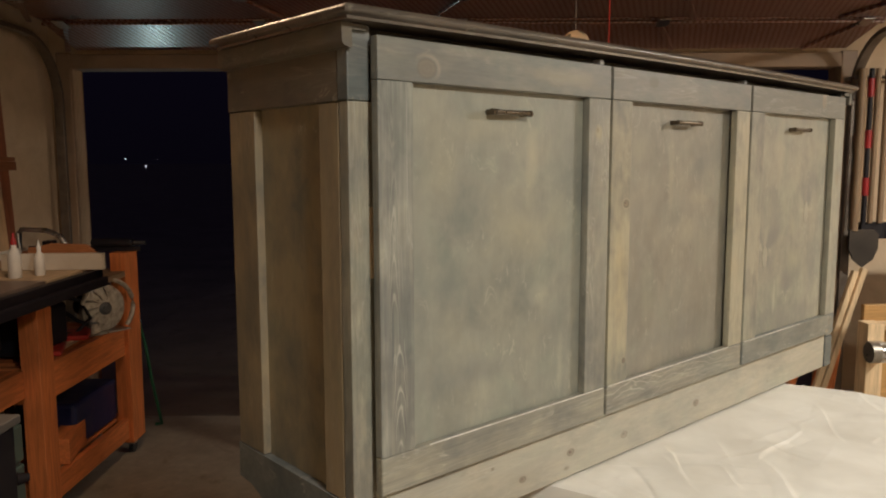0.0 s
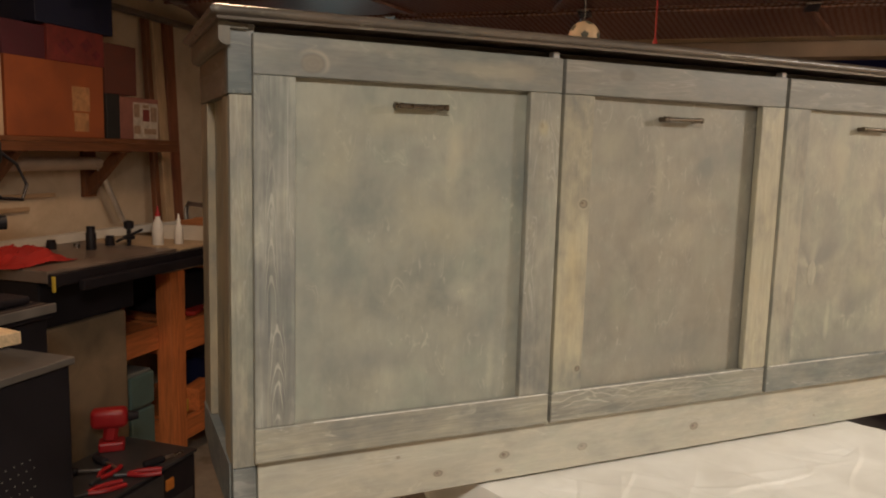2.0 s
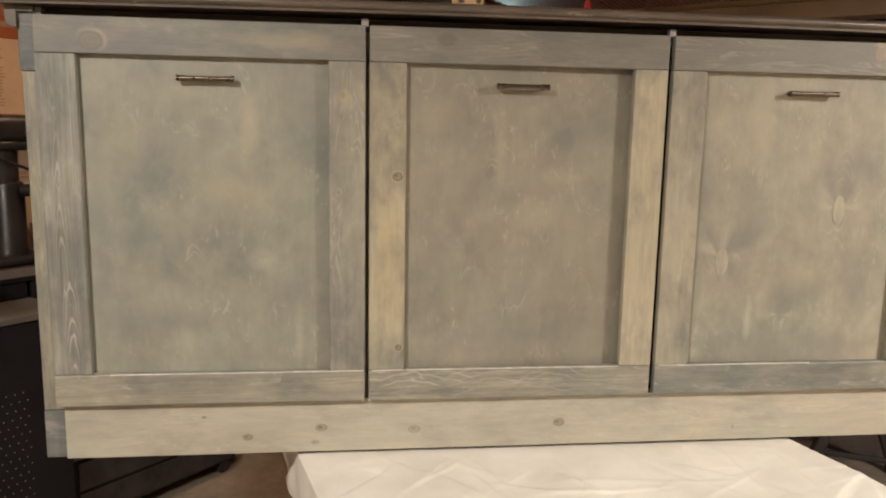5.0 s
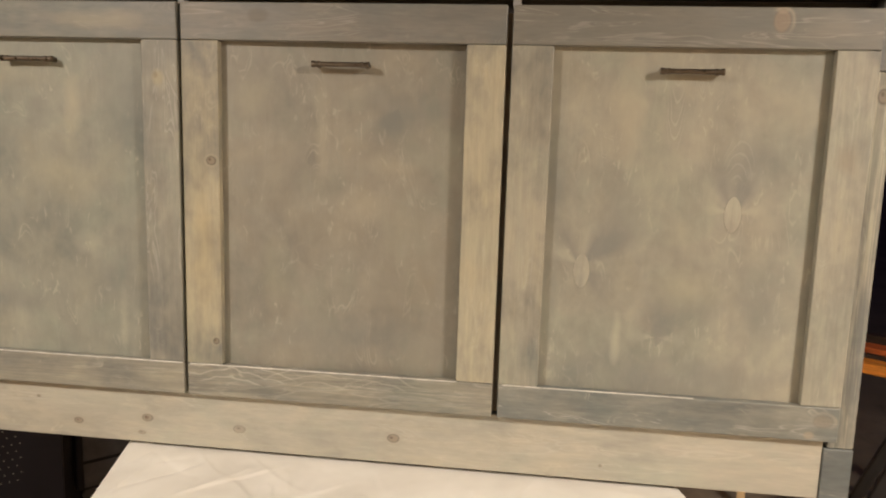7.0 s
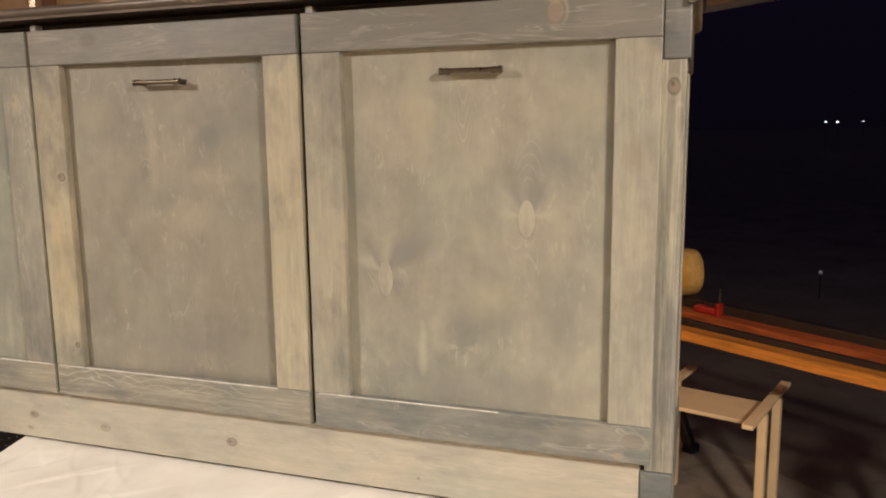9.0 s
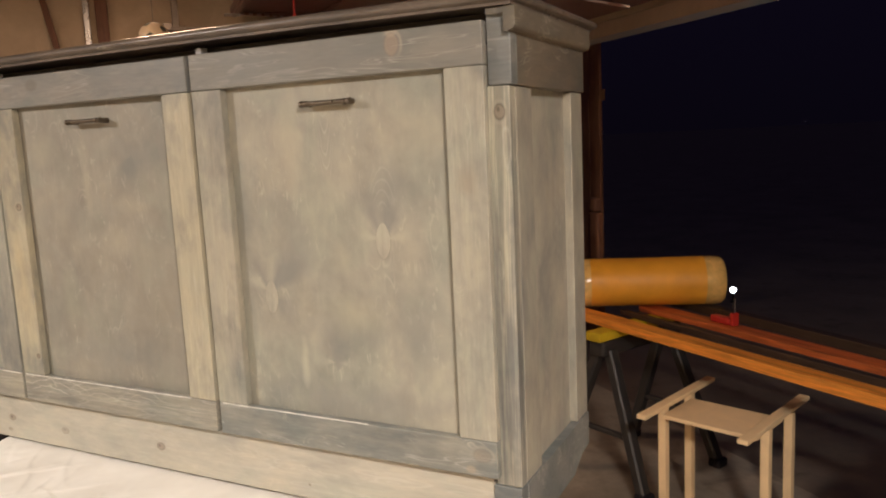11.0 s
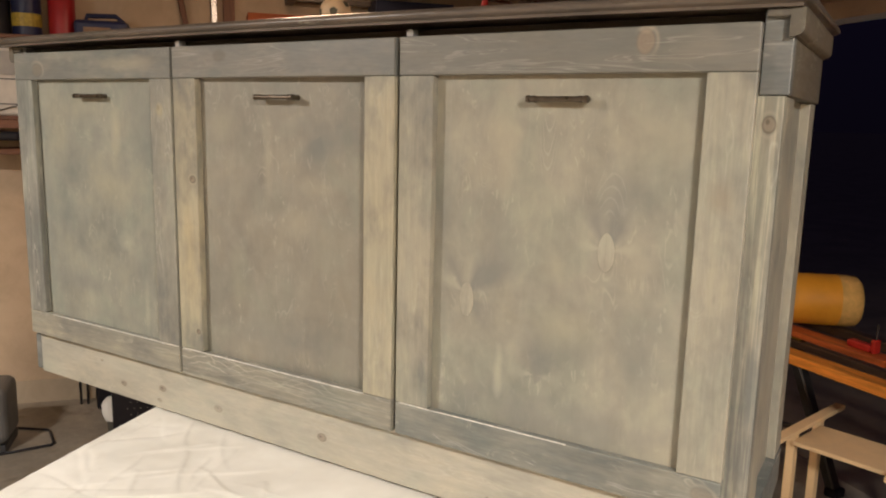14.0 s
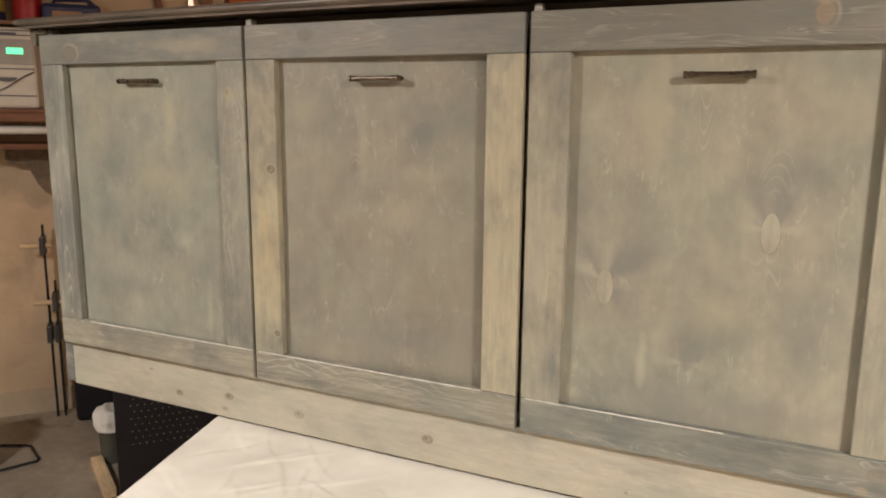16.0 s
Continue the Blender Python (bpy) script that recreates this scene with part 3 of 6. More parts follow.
doors = ((0.778, 1.477, 0.861, 1.395), (1.486, 2.179, 1.569, 2.099), (2.191, 2.893, 2.275, 2.813))
ZD0, ZD1, ZP0, ZP1 = 0.945, 1.811, 1.020, 1.733
YF, YPAN, YB, YS = 1.100, 1.121, 1.139, 1.1207
top_marks = (((1.30, 1.77, 0.16, 0.02, (0.42, 0.37, 0.26), 0.5, 0.0),),
             ((1.66, 1.785, 0.02, 0.012, KNOT, 0.5, 0.1),),
             ((2.64, 1.775, 0.06, 0.04, (0.17, 0.175, 0.16), 0.5, 0.0), (2.80, 1.78, 0.07, 0.03, (0.27, 0.25, 0.20), 0.5, 0.0), (2.706, 1.806, 0.014, 0.008, (0.42, 0.37, 0.28), 0.7, 0.1), (2.45, 1.77, 0.2, 0.03, (0.20, 0.20, 0.18), 0.4, 0.0)))
top_knots = (((0.894, 1.759, 0.025, 0.020, (0.205, 0.17, 0.125), 0.6),), (), ((2.706, 1.785, 0.017, 0.022, (0.31, 0.24, 0.17), 0.65),))
TAN, OLIVE, SLATE = (0.425, 0.385, 0.285), (0.365, 0.345, 0.25), (0.178, 0.188, 0.176)
FLECK = (0.56, 0.52, 0.40)
first_marks = ((1.33, 1.62, 0.07, 0.12, SLATE, 0.75, 0.0), (1.14, 1.575, 0.035, 0.035, SLATE, 0.7, 0.0), (0.965, 1.34, 0.05, 0.05, SLATE, 0.65, 0.0), (1.03, 1.14, 0.11, 0.045, SLATE, 0.75, 0.0),
     (1.295, 1.20, 0.075, 0.06, SLATE, 0.65, 0.0), (0.885, 1.28, 0.025, 0.28, SLATE, 0.5, 0.0), (1.22, 1.60, 0.022, 0.065, TAN, 0.75, 0.0), (1.20, 1.44, 0.13, 0.08, OLIVE, 0.7, 0.0), (0.95, 1.57, 0.05, 0.09, OLIVE, 0.6, 0.0),
     (1.25, 1.28, 0.035, 0.025, FLECK, 0.4, 0.0), (1.325, 1.10, 0.012, 0.08, FLECK, 0.35, 0.0), (1.08, 1.66, 0.16, 0.035, OLIVE, 0.5, 0.0))
middle_marks = ((1.97, 1.585, 0.085, 0.055, SLATE, 0.75, 0.0), (1.79, 1.54, 0.016, 0.13, TAN, 0.45, 0.0), (1.93, 1.475, 0.05, 0.03, TAN, 0.5, 0.0), (1.63, 1.44, 0.05, 0.05, SLATE, 0.45, 0.0), (1.88, 1.39, 0.045, 0.04, TAN, 0.5, 0.0),
     (2.00, 1.22, 0.10, 0.22, (0.24, 0.215, 0.165), 0.55, 0.0), (1.68, 1.20, 0.04, 0.10, OLIVE, 0.45, 0.0), (1.84, 1.10, 0.22, 0.05, SLATE, 0.4, 0.0), (1.64, 1.62, 0.05, 0.06, OLIVE, 0.5, 0.0))
third_marks = ((2.292, 1.40, 0.022, 0.26, SLATE, 0.5, 0.0), (2.355, 1.275, 0.0165, 0.0345, (0.19, 0.18, 0.15), 0.6, 1.0), (2.651, 1.405, 0.0165, 0.0345, (0.19, 0.18, 0.15), 0.6, 1.0), (2.72, 1.63, 0.09, 0.075, TAN, 0.65, 0.0),
     (2.555, 1.36, 0.035, 0.05, TAN, 0.5, 0.0), (2.43, 1.60, 0.035, 0.12, TAN, 0.5, 0.0), (2.73, 1.22, 0.06, 0.12, SLATE, 0.55, 0.0), (2.57, 1.245, 0.06, 0.07, OLIVE, 0.6, 0.0),
     (2.54, 1.05, 0.27, 0.05, SLATE, 0.8, 0.0), (2.435, 1.13, 0.010, 0.06, FLECK, 0.45, 0.0), (2.71, 1.36, 0.035, 0.10, TAN, 0.45, 0.0), (2.60, 1.20, 0.05, 0.03, SLATE, 0.5, 0.0))
panel_marks = (first_marks, middle_marks, third_marks)
stile_marks = (((), ((1.43, 1.652, 0.013, 0.018, (0.40, 0.345, 0.22), 0.8, 0.05), (1.427, 1.658, 0.005, 0.007, (0.2, 0.16, 0.1), 0.6, 0.1))), (((1.55, 1.479, 0.010, 0.009, KNOT, 0.9, 0.5), (1.555, 1.075, 0.008, 0.008, KNOT, 0.9, 0.5), (1.53, 1.30, 0.03, 0.12, (0.52, 0.43, 0.25), 0.6, 0.0)), ()),
               ((), ((2.85, 1.52, 0.024, 0.034, (0.29, 0.235, 0.165), 0.45, 0.0),)))
# near-white colour for the highlight painted along the bottom rails
RAIL_GLINT = plain("painted_rail_glint", (0.82, 0.79, 0.72), 0.16, 0.0, 0.5, 40.0)
BRONZE = plain("aged_bronze_pull", (0.15, 0.12, 0.09), 0.32, 0.9, 0.4, 60.0)
part("carcass", lx(0.775, 2.895, 1.48, 1.555, 0.82, 1.80, bevel=0.001), SHADE_INSIDE, cab, "near-black block that stands in for the shade inside the cabinet")
PANELS = (((0.32, 0.318, 0.258), (0.178, 0.19, 0.172)), ((0.31, 0.292, 0.236), (0.188, 0.18, 0.157)), ((0.362, 0.345, 0.275), (0.195, 0.198, 0.175)))
RAILS = ((0.26, 0.252, 0.212), (0.228, 0.216, 0.19), (0.19, 0.185, 0.162))
LEFTS, RIGHTS = ((0.29, 0.295, 0.258), (0.41, 0.375, 0.268), (0.36, 0.342, 0.272)), ((0.31, 0.302, 0.25), (0.40, 0.374, 0.28), (0.34, 0.33, 0.268))
SHADE, SHEEN = (0.19, 0.196, 0.183), (0.43, 0.406, 0.32)
FANS = ((), ((1.955, 1.60, 0.10, 250, 50, BLUE, 0.5),),
        ((2.350, 1.281, 0.20, 50, 30, SHADE, 0.75), (2.352, 1.281, 0.16, 116, 16, SHADE, 0.6), (2.355, 1.275, 0.15, 84, 14, SHEEN, 0.4),
         (2.352, 1.288, 0.10, 150, 22, SHEEN, 0.4), (2.35, 1.275, 0.09, -25, 34, SHADE, 0.6), (2.648, 1.400, 0.16, 68, 26, SHADE, 0.75),
         (2.655, 1.400, 0.14, 115, 18, SHADE, 0.65), (2.645, 1.41, 0.08, 170, 24, SHEEN, 0.45), (2.66, 1.41, 0.075, 10, 24, SHEEN, 0.4),
         (2.52, 1.140, 0.06, 2, 28, SHEEN, 0.4), (2.515, 1.140, 0.055, 178, 28, SHEEN, 0.4), (2.518, 1.12, 0.12, 75, 40, SHADE, 0.5)))
ARCHES = ((), (), ((2.525, 1.60, 0.018, -0.075, 2.2, 0.22), (2.655, 1.52, 0.03, 0.05, 2.0, 0.12)))
STILE_ARCHES = (((0.824, 1.15, 0.018, 0.13, 2.2, 0.42), (0.812, 1.38, 0.014, 0.20, 2.0, 0.3)), (), ())
for (x0, x1, p0, p1), tm, tk, pm, (sl, sr), tl, tr_, (pp, pb), rail_tone, fan, arch, stile_arch in zip(doors, top_marks, top_knots, panel_marks, stile_marks, LEFTS, RIGHTS, PANELS, RAILS, FANS, ARCHES, STILE_ARCHES):
    panel = lx(p0 - 0.02, p1 + 0.02, YPAN, YB, ZP0 - 0.02, ZP1 + 0.02)
    if 1 < x0 < 2:                          # the middle panel sits deeper at one edge
        for v in panel.verts:
            v.co.y += 0.009 * (v.co.x + BASE.x - p0 + 0.02) / (p1 - p0 + 0.04)
    door = part("door", panel, stained("stained_panel", "z", pale=pp, blue=pb, blend=0.54, spread=1.6, grain=0.06, streaks=0.05, soft=True, loops=0.12, marks=pm, fans=fan, arches=arch), cab, "blotchy grey-stained plywood door panel in a flat pine frame")
    part("top_rail", lx(x0, x1, YF, YS, ZP1, ZD1, bevel=0.0022), stained("stained_top_rail", "x", pale=rail_tone, blend=0.42, grain=0.7, streaks=0.24, loops=0.08, marks=tm, knots=tk), door)
    part("bottom_rail", lx(x0, x1, YF, YS, ZD0, ZP0, bevel=0.003), S_RAIL if x0 < 1 else S_RAIL_ARCHED if x0 < 2 else S_RAILK, door)
    part("stile", lx(x0, p0, YF + 0.0005, YS - 0.0003, ZP0 + 0.0006, ZP1 - 0.0006, bevel=0.0022), stained("stained_left_stile", "z", pale=tl, blend=0.7 if x0 > 1 else 0.36, grain=0.5, streaks=0.15 if x0 > 1 else 0.35, loops=0.08, lines=0.1 if x0 > 1 else 0.35, marks=sl, arches=stile_arch), door)
    part("stile", lx(p1, x1, YF + 0.0005, YS - 0.0003, ZP0 + 0.0006, ZP1 - 0.0006, bevel=0.0022), stained("stained_right_stile", "z", pale=tr_, blend=0.7 if x0 > 1 else 0.4, grain=0.5, streaks=0.15 if x0 > 1 else 0.3, loops=0.08, lines=0.1, marks=sr), door)
    # thin pale strips stand in for the lamp's highlight on the rail edge
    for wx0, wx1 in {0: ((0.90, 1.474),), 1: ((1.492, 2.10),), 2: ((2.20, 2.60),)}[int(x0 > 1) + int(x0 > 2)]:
        part("worn_edge", lx(wx0, wx1, YF - 0.0002, YF + 0.0030, ZP0 - 0.0015, ZP0 + 0.0003, bevel=0.0006), RAIL_GLINT, door, "pale strip painted as the highlight on the upper edge of the rail")
    hx = (p0 + p1) / 2 + 0.002
    bm = B()
    c = Vector((hx, 1.100, 1.687)) - BASE
    tube_into(bm, c + Vector((-0.0615, 0, 0)), c + Vector((0.0615, 0, 0)), 0.0052, n=14)
    for s in (-1, 1):
        for o, r in ((0.058, 0.0068), (0.046, 0.0064)):
            tube_into(bm, c + Vector((s * o - 0.003, 0, 0)), c + Vector((s * o + 0.003, 0, 0)), r, n=14)
        tube_into(bm, c + Vector((s * 0.052, 0, 0)), c + Vector((s * 0.052, 0.033, 0)), 0.0052, 0.007, n=12)
    part("handle", bm, BRONZE, door, "aged bronze bar pull", smooth=True)

# plywood patches in the third panel
PATCH = stained("plywood_patch", "z", pale=(0.395, 0.375, 0.305), blue=(0.28, 0.275, 0.235), blend=0.6, grain=0.8)
for px, pz in ((2.355, 1.275), (2.651, 1.406)):
    bm = B()
    n = 28
    ring = [(0.0165 * math.copysign(abs(math.cos(a)) ** 1.15, math.cos(a)), 0.037 * math.sin(a)) for a in (2 * math.pi * k / n for k in range(n))]
    profile_into(bm, [(px + u - BASE.x, pz + w - BASE.z) for u, w in ring], "y", YPAN - 0.0008 - BASE.y, YPAN + 0.004 - BASE.y)
    part("plywood_patch", bm, PATCH, cab, "pale oval plywood repair patch")

XL0, XR1 = 0.738, 2.934
for x0, x1, YP, mk in ((XL0, 0.7745, 1.137, ()), (2.8942, XR1, 1.121, ((2.914, 1.650, 0.010, 0.014, KNOT, 0.8, 0.3),))):
    part("post", lx(x0 if x0 < 1 else x0 - 0.012, x1 + 0.028 if x0 < 1 else x1, YP, YP + 0.03, 0.926, 1.695, bevel=0.002), stained("stained_post", "z", pale=(0.36, 0.335, 0.265) if x0 < 1 else (0.325, 0.315, 0.26), blue=(0.19, 0.195, 0.18), blend=0.55, streaks=0.2, loops=0.05, marks=mk, lines=0.15 if x0 < 1 else 0.7), cab)
    part("frieze_block", lx(x0 if x0 > 1 else x0 - 0.0025, x1 + 0.006 if x0 > 1 else x1 + 0.012, YP - 0.003, YP + 0.03, 1.696, 1.8305, bevel=0.002), S_BLUE, cab, "blue-grey stained corner block")
    part("base_block", lx(2.875 if x0 > 1 else XL0, x1 if x0 > 1 else 0.786, YP - 0.003, YP + 0.03, 0.8105, 0.925, bevel=0.002), S_BLUE, cab, "blue-grey stained corner block")
part("kick_board", lx(0.787, 2.874, 1.122, 1.150, 0.811, 0.9435, bevel=0.002), S_KICK, cab, "pale knotty pine board below the doors")
for x in (0.81, 1.4815, 2.185, 2.86):
    part("divider", lx(x - 0.012, x + 0.012, 1.142, 1.48, 0.82, 1.80), S_SIDE_SHADED, cab)
for x in (1.476, 2.196):
    part("catch", lx(x - 0.008, x + 0.008, 1.128, 1.150, 1.8112, 1.8295, bevel=0.002), plain("grey_catch", (0.36, 0.35, 0.33), 0.5), cab, "small grey plastic door catch")
# painted near-black too, for the dark gap under the top
part("top_frame", lx(0.787, 2.888, 1.16, 1.20, 1.775, 1.8305), SHADE_INSIDE, cab)
part("back", lx(XL0 + 0.03, XR1 - 0.03, 1.556, 1.571, 0.8115, 1.8305), S_SIDE_SHADED, cab)

# panelled ends
for x_out, s, YP, YE in ((XL0, 1, 1.139, 1.605), (XR1, -1, 1.121, 1.573)):
    def ex(a, b, *rest, **kw):
        xa, xb = x_out + s * a, x_out + s * b
        return lx(min(xa, xb), max(xa, xb), *rest, **kw)
    # the left panel gets a darker copy, its shade put into the colour
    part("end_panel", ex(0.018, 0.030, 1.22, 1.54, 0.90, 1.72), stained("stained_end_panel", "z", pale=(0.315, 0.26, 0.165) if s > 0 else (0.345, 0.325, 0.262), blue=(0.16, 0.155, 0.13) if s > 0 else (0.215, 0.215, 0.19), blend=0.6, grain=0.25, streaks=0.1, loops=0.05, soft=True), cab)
    part("end_stile", ex(0.0, 0.031, YP + 0.0305, 1.236, 0.926, 1.694, bevel=0.002), S_SIDE_SHADED if s > 0 else S_END, cab)
    part("end_stile", ex(0.0, 0.031, 1.490, YE, 0.926, 1.694, bevel=0.002), S_SIDE_SHADED if s > 0 else S_END, cab)
    part("end_frieze", ex(-0.002 if s > 0 else -0.0055, 0.031, YP + 0.0305, YE + 0.002, 1.6955, 1.8302, bevel=0.002), S_SIDEY_SHADED, cab)
    bm = B()
    y0, y1 = YP + 0.0305 - BASE.y, YE + 0.002 - BASE.y
    outline = [(y0, 0.0005), (y1 - 0.12, 0.0005), (y1 - 0.10, 0.012), (y1 - 0.055, 0.028), (y1, 0.032), (y1, 0.1145), (y0, 0.1145)]
    xs = sorted((x_out + s * -0.002 - BASE.x, x_out + s * 0.031 - BASE.x))
    profile_into(bm, outline, "x", *xs)
    part("end_base", bm, S_BLUE, cab, "blue-grey base board with a curved cut at the back")
    # rounded moulding under the top
    nose = [(0.003, 1.787), (-0.006, 1.7865)] + [(-0.008 - 0.011 * math.sin(a), 1.7995 - 0.011 * math.cos(a)) for a in (k * math.pi / 2 / 5 for k in range(6))] + [(-0.019, 1.8304), (0.003, 1.8304)]
    bm = B()
    profile_into(bm, [(x_out + s * (p - 0.002) - BASE.x, z - BASE.z) for p, z in nose], "y", YP - 0.017 - BASE.y, YE + 0.004 - BASE.y)
    xs = sorted((x_out - s * 0.018 - BASE.x, x_out + s * 0.036 - BASE.x))
    box_into(bm, xs[0], xs[1], YP - 0.0155 - BASE.y, YP - 0.004 - BASE.y, 1.8180 - BASE.z, 1.8301 - BASE.z, 0.002)
    part("edge_moulding", bm, S_SIDEY_SHADED, cab)
    for z in (0.865, 0.895, 1.765):
        bm = B()
        lathe_into(bm, ((0.007, 0.0), (0.0075, 0.005), (0.006, 0.010), (0.003, 0.012)), 12, pose(x_out + s * 0.010 - BASE.x, YE + 0.0025 - BASE.y, z - BASE.z, -90, 0, 0))
        part("bumper", bm, WHITEPLASTIC, cab, "small white bumper knob")

# top with a rounded edge, bowed up a little in the middle
TX0, TX1, TY0, TY1 = 0.698, 2.964, 1.084, 1.612
def nosing(h):
    """Distance in from the edge at the height h over the underside."""
    return {0.0: 0.013, 0.005: 0.0125, 0.0065: 0.009, 0.009: 0.0035, 0.0125: 0.0004, 0.0155: 0.0, 0.020: 0.0018, 0.0235: 0.0062, 0.0265: 0.0145}[h]


HEIGHTS = (0.0, 0.005, 0.0065, 0.009, 0.0125, 0.0155, 0.020, 0.0235, 0.0265)
bm = B()
NS = 16
loops = []
for h in HEIGHTS:
    d = nosing(h)
    ring = [(TX0 + d + (TX1 - TX0 - 2 * d) * k / NS, TY0 + d) for k in range(NS + 1)] + [(TX1 - d - (TX1 - TX0 - 2 * d) * k / NS, TY1 - d) for k in range(NS + 1)]
    loops.append([bm.verts.new((x - BASE.x, y - BASE.y, 1.8312 + h + 0.006 * max(0.0, 1 - ((x - 1.83) / 1.12) ** 2) - BASE.z)) for x, y in ring])
for lo, hi in zip(loops, loops[1:]):
    for k in range(len(lo)):
        n = (k + 1) % len(lo)
        bm.faces.new((lo[k], lo[n], hi[n], hi[k]))
for ring, flip in ((loops[0], True), (loops[-1], False)):
    for k in range(NS):
        quad = (ring[k], ring[k + 1], ring[2 * NS - k], ring[2 * NS + 1 - k])
        bm.faces.new(quad[::-1] if flip else quad)
part("top", bm, S_TOP, cab, "grey-stained top with a rounded front edge", smooth=True)
# added pine-coloured strip for the lit orange sliver in the slit beside the first door
part("bare_strip", lx(0.7828, 0.795, 1.1355, 1.1372, 1.365, 1.50, bevel=0.0005), PINE["z"], cab, "added pine-coloured strip for the lit sliver behind the door edge")

# ---- the covered table it stands on ----
TM = Matrix.Translation((1.335, 1.135, 0)) @ pose(0, 0, 0, 0, 0, 14.5)
table = thing("work_table", TM, "plain wooden work table under a white drop cloth", "table")
part("tabletop", boxed(0.01, 1.19, -0.72, 0.20, 0.745, 0.795, bevel=0.004), BROWNWOOD["x"], table)
for x in (0.06, 1.14):
    for y in (-0.66, 0.14):
        part("leg", boxed(x - 0.04, x + 0.04, y - 0.04, y + 0.04, FZ, 0.745, bevel=0.004), BROWNWOOD["z"], table)

cloth_mat, t, bsdf = material("white_drop_cloth")
vec = coords(t)
n1, n2 = noise_tex(t, vec, 6.0, 3.0, 0.5, 0.3), noise_tex(t, vec, 300.0, 2.0)
t.links.new(ramp(t, n1, ((0.3, (0.72, 0.69, 0.62)), (0.65, (0.86, 0.835, 0.77)))), bsdf.inputs["Base Color"])
bsdf.inputs["Roughness"].default_value = 0.62
bump(t, bsdf, calc(t, "ADD", n1, calc(t, "MULTIPLY", n2, 0.15)), 0.35, 0.006)
rng = random.Random(5)
creases = []
for k in range(120):
    ang = rng.choice((0.3, 1.1, 1.9, 2.6)) + rng.uniform(-0.45, 0.45)
    creases.append((rng.uniform(0, 1.2), rng.uniform(-0.75, 0.2), math.cos(ang), math.sin(ang), rng.uniform(0.04, 0.24), rng.uniform(0.0015, 0.0048) * rng.choice((1, 1, -0.8)), rng.uniform(0.004, 0.010)))
bm = B()
NX, NY = 300, 250
grid = []
X0, X1, Y0, Y1 = -0.006, 1.206, -0.735, 0.215
# sharp folds: ridges that fall off steeply on one side and gently on the other
spread_a = np.linspace(-0.16, X1 - X0 + 0.16, NX + 1)
spread_b = np.linspace(-0.22, Y1 - Y0 + 0.02, NY + 1)
px, py = np.meshgrid(X0 + np.clip(spread_a, 0, X1 - X0), Y0 + np.clip(spread_b, 0, Y1 - Y0))
folds = np.zeros(px.shape)
for cx, cy, c, sn, half, high, wide in creases:
    u, v = (px - cx) * c + (py - cy) * sn, (py - cy) * c - (px - cx) * sn
    v = v + 0.12 * half * np.sin(u / half * 2.2)
    folds += high * np.clip(1 - (u / half) ** 2, 0, 1) * np.exp(-np.abs(v) / (wide * np.where(v < 0, 0.6, 3.5)))
folds = 0.008 * np.tanh(folds / 0.008)
for j in range(NY + 1):
    row = []
    for i in range(NX + 1):
        a, b = spread_a[i], spread_b[j]
        x, y = px[j, i], py[j, i]
        over = max(-a, a - (X1 - X0), 0) + max(-b, b - (Y1 - Y0), 0)
        w = noise.fractal(Vector((x * 3.1 + 5, y * 3.1, 0.3)), 0.7, 2.1, 4)
        crumple = noise.ridged_multi_fractal(Vector((x * 4.2 + 2, y * 4.2 + 7, 0.6)), 1.0, 2.1, 3, 0.9, 1.6)
        free = min(1.0, max(0.0, (0.02 - y - x * 0.26) / 0.12))
        z = 0.8005 + free * (0.004 + 0.0016 * w + 0.002 * crumple + folds[j, i])
        if over:
            push = 0.012 + 0.02 * noise.noise(Vector((a * 9, b * 9, 1.0))) * min(1, over * 8)
            z = 0.800 - over
            x += push * (-1 if a < 0 else 1 if a > X1 - X0 else 0)
            y += push * (-1 if b < 0 else 1 if b > Y1 - Y0 else 0)
        row.append(bm.verts.new((x, y, z)))
    grid.append(row)
for j in range(NY):
    for i in range(NX):
        bm.faces.new((grid[j][i], grid[j][i + 1], grid[j + 1][i + 1], grid[j + 1][i]))
single("drop_cloth", bm, cloth_mat, TM, "wrinkled white plastic drop cloth draped over the work table", "drop cloth", smooth=True)

# ---- hanging ball and release cord ----
ball = thing("hanging_ball", Matrix.Translation((1.751, 1.43, 1.922)), "small yellowed toy football hanging on a string as a parking guide", "ball")
bm = B()
bmesh.ops.create_icosphere(bm, subdivisions=4, radius=0.043)
part("ball_skin", bm, plain("yellowed_leather", (0.76, 0.52, 0.30), 0.5, 0.0, 0.2, 20.0), ball, smooth=True)
PATCHMAT = plain("faded_black_patch", (0.12, 0.10, 0.06), 0.6, 0.0, 0.4, 60.0)
phi = (1 + 5 ** 0.5) / 2
for sx in (-1, 1):
    for sy in (-1, 1):
        for trio in ((0, sx, sy * phi), (sx, sy * phi, 0), (sy * phi, 0, sx)):
            d = Vector(trio).normalized()
            q = d.to_track_quat("Z", "Y").to_matrix().to_4x4()
            bm = B()
            bmesh.ops.create_circle(bm, cap_ends=True, cap_tris=True, segments=5, radius=0.0115, matrix=q @ Matrix.Translation((0, 0, 0.0415)))
            bmesh.ops.subdivide_edges(bm, edges=list(bm.edges), cuts=3, use_grid_fill=True)
            for v in bm.verts:
                v.co = v.co.normalized() * 0.0434
            part("patch", bm, PATCHMAT, ball)
bm = B()
tube_into(bm, (0, 0, 0.045), (0, 0, ZC - 1.93), 0.0011, n=6)
part("string", bm, plain("grey_string", (0.25, 0.22, 0.18), 0.8), ball)
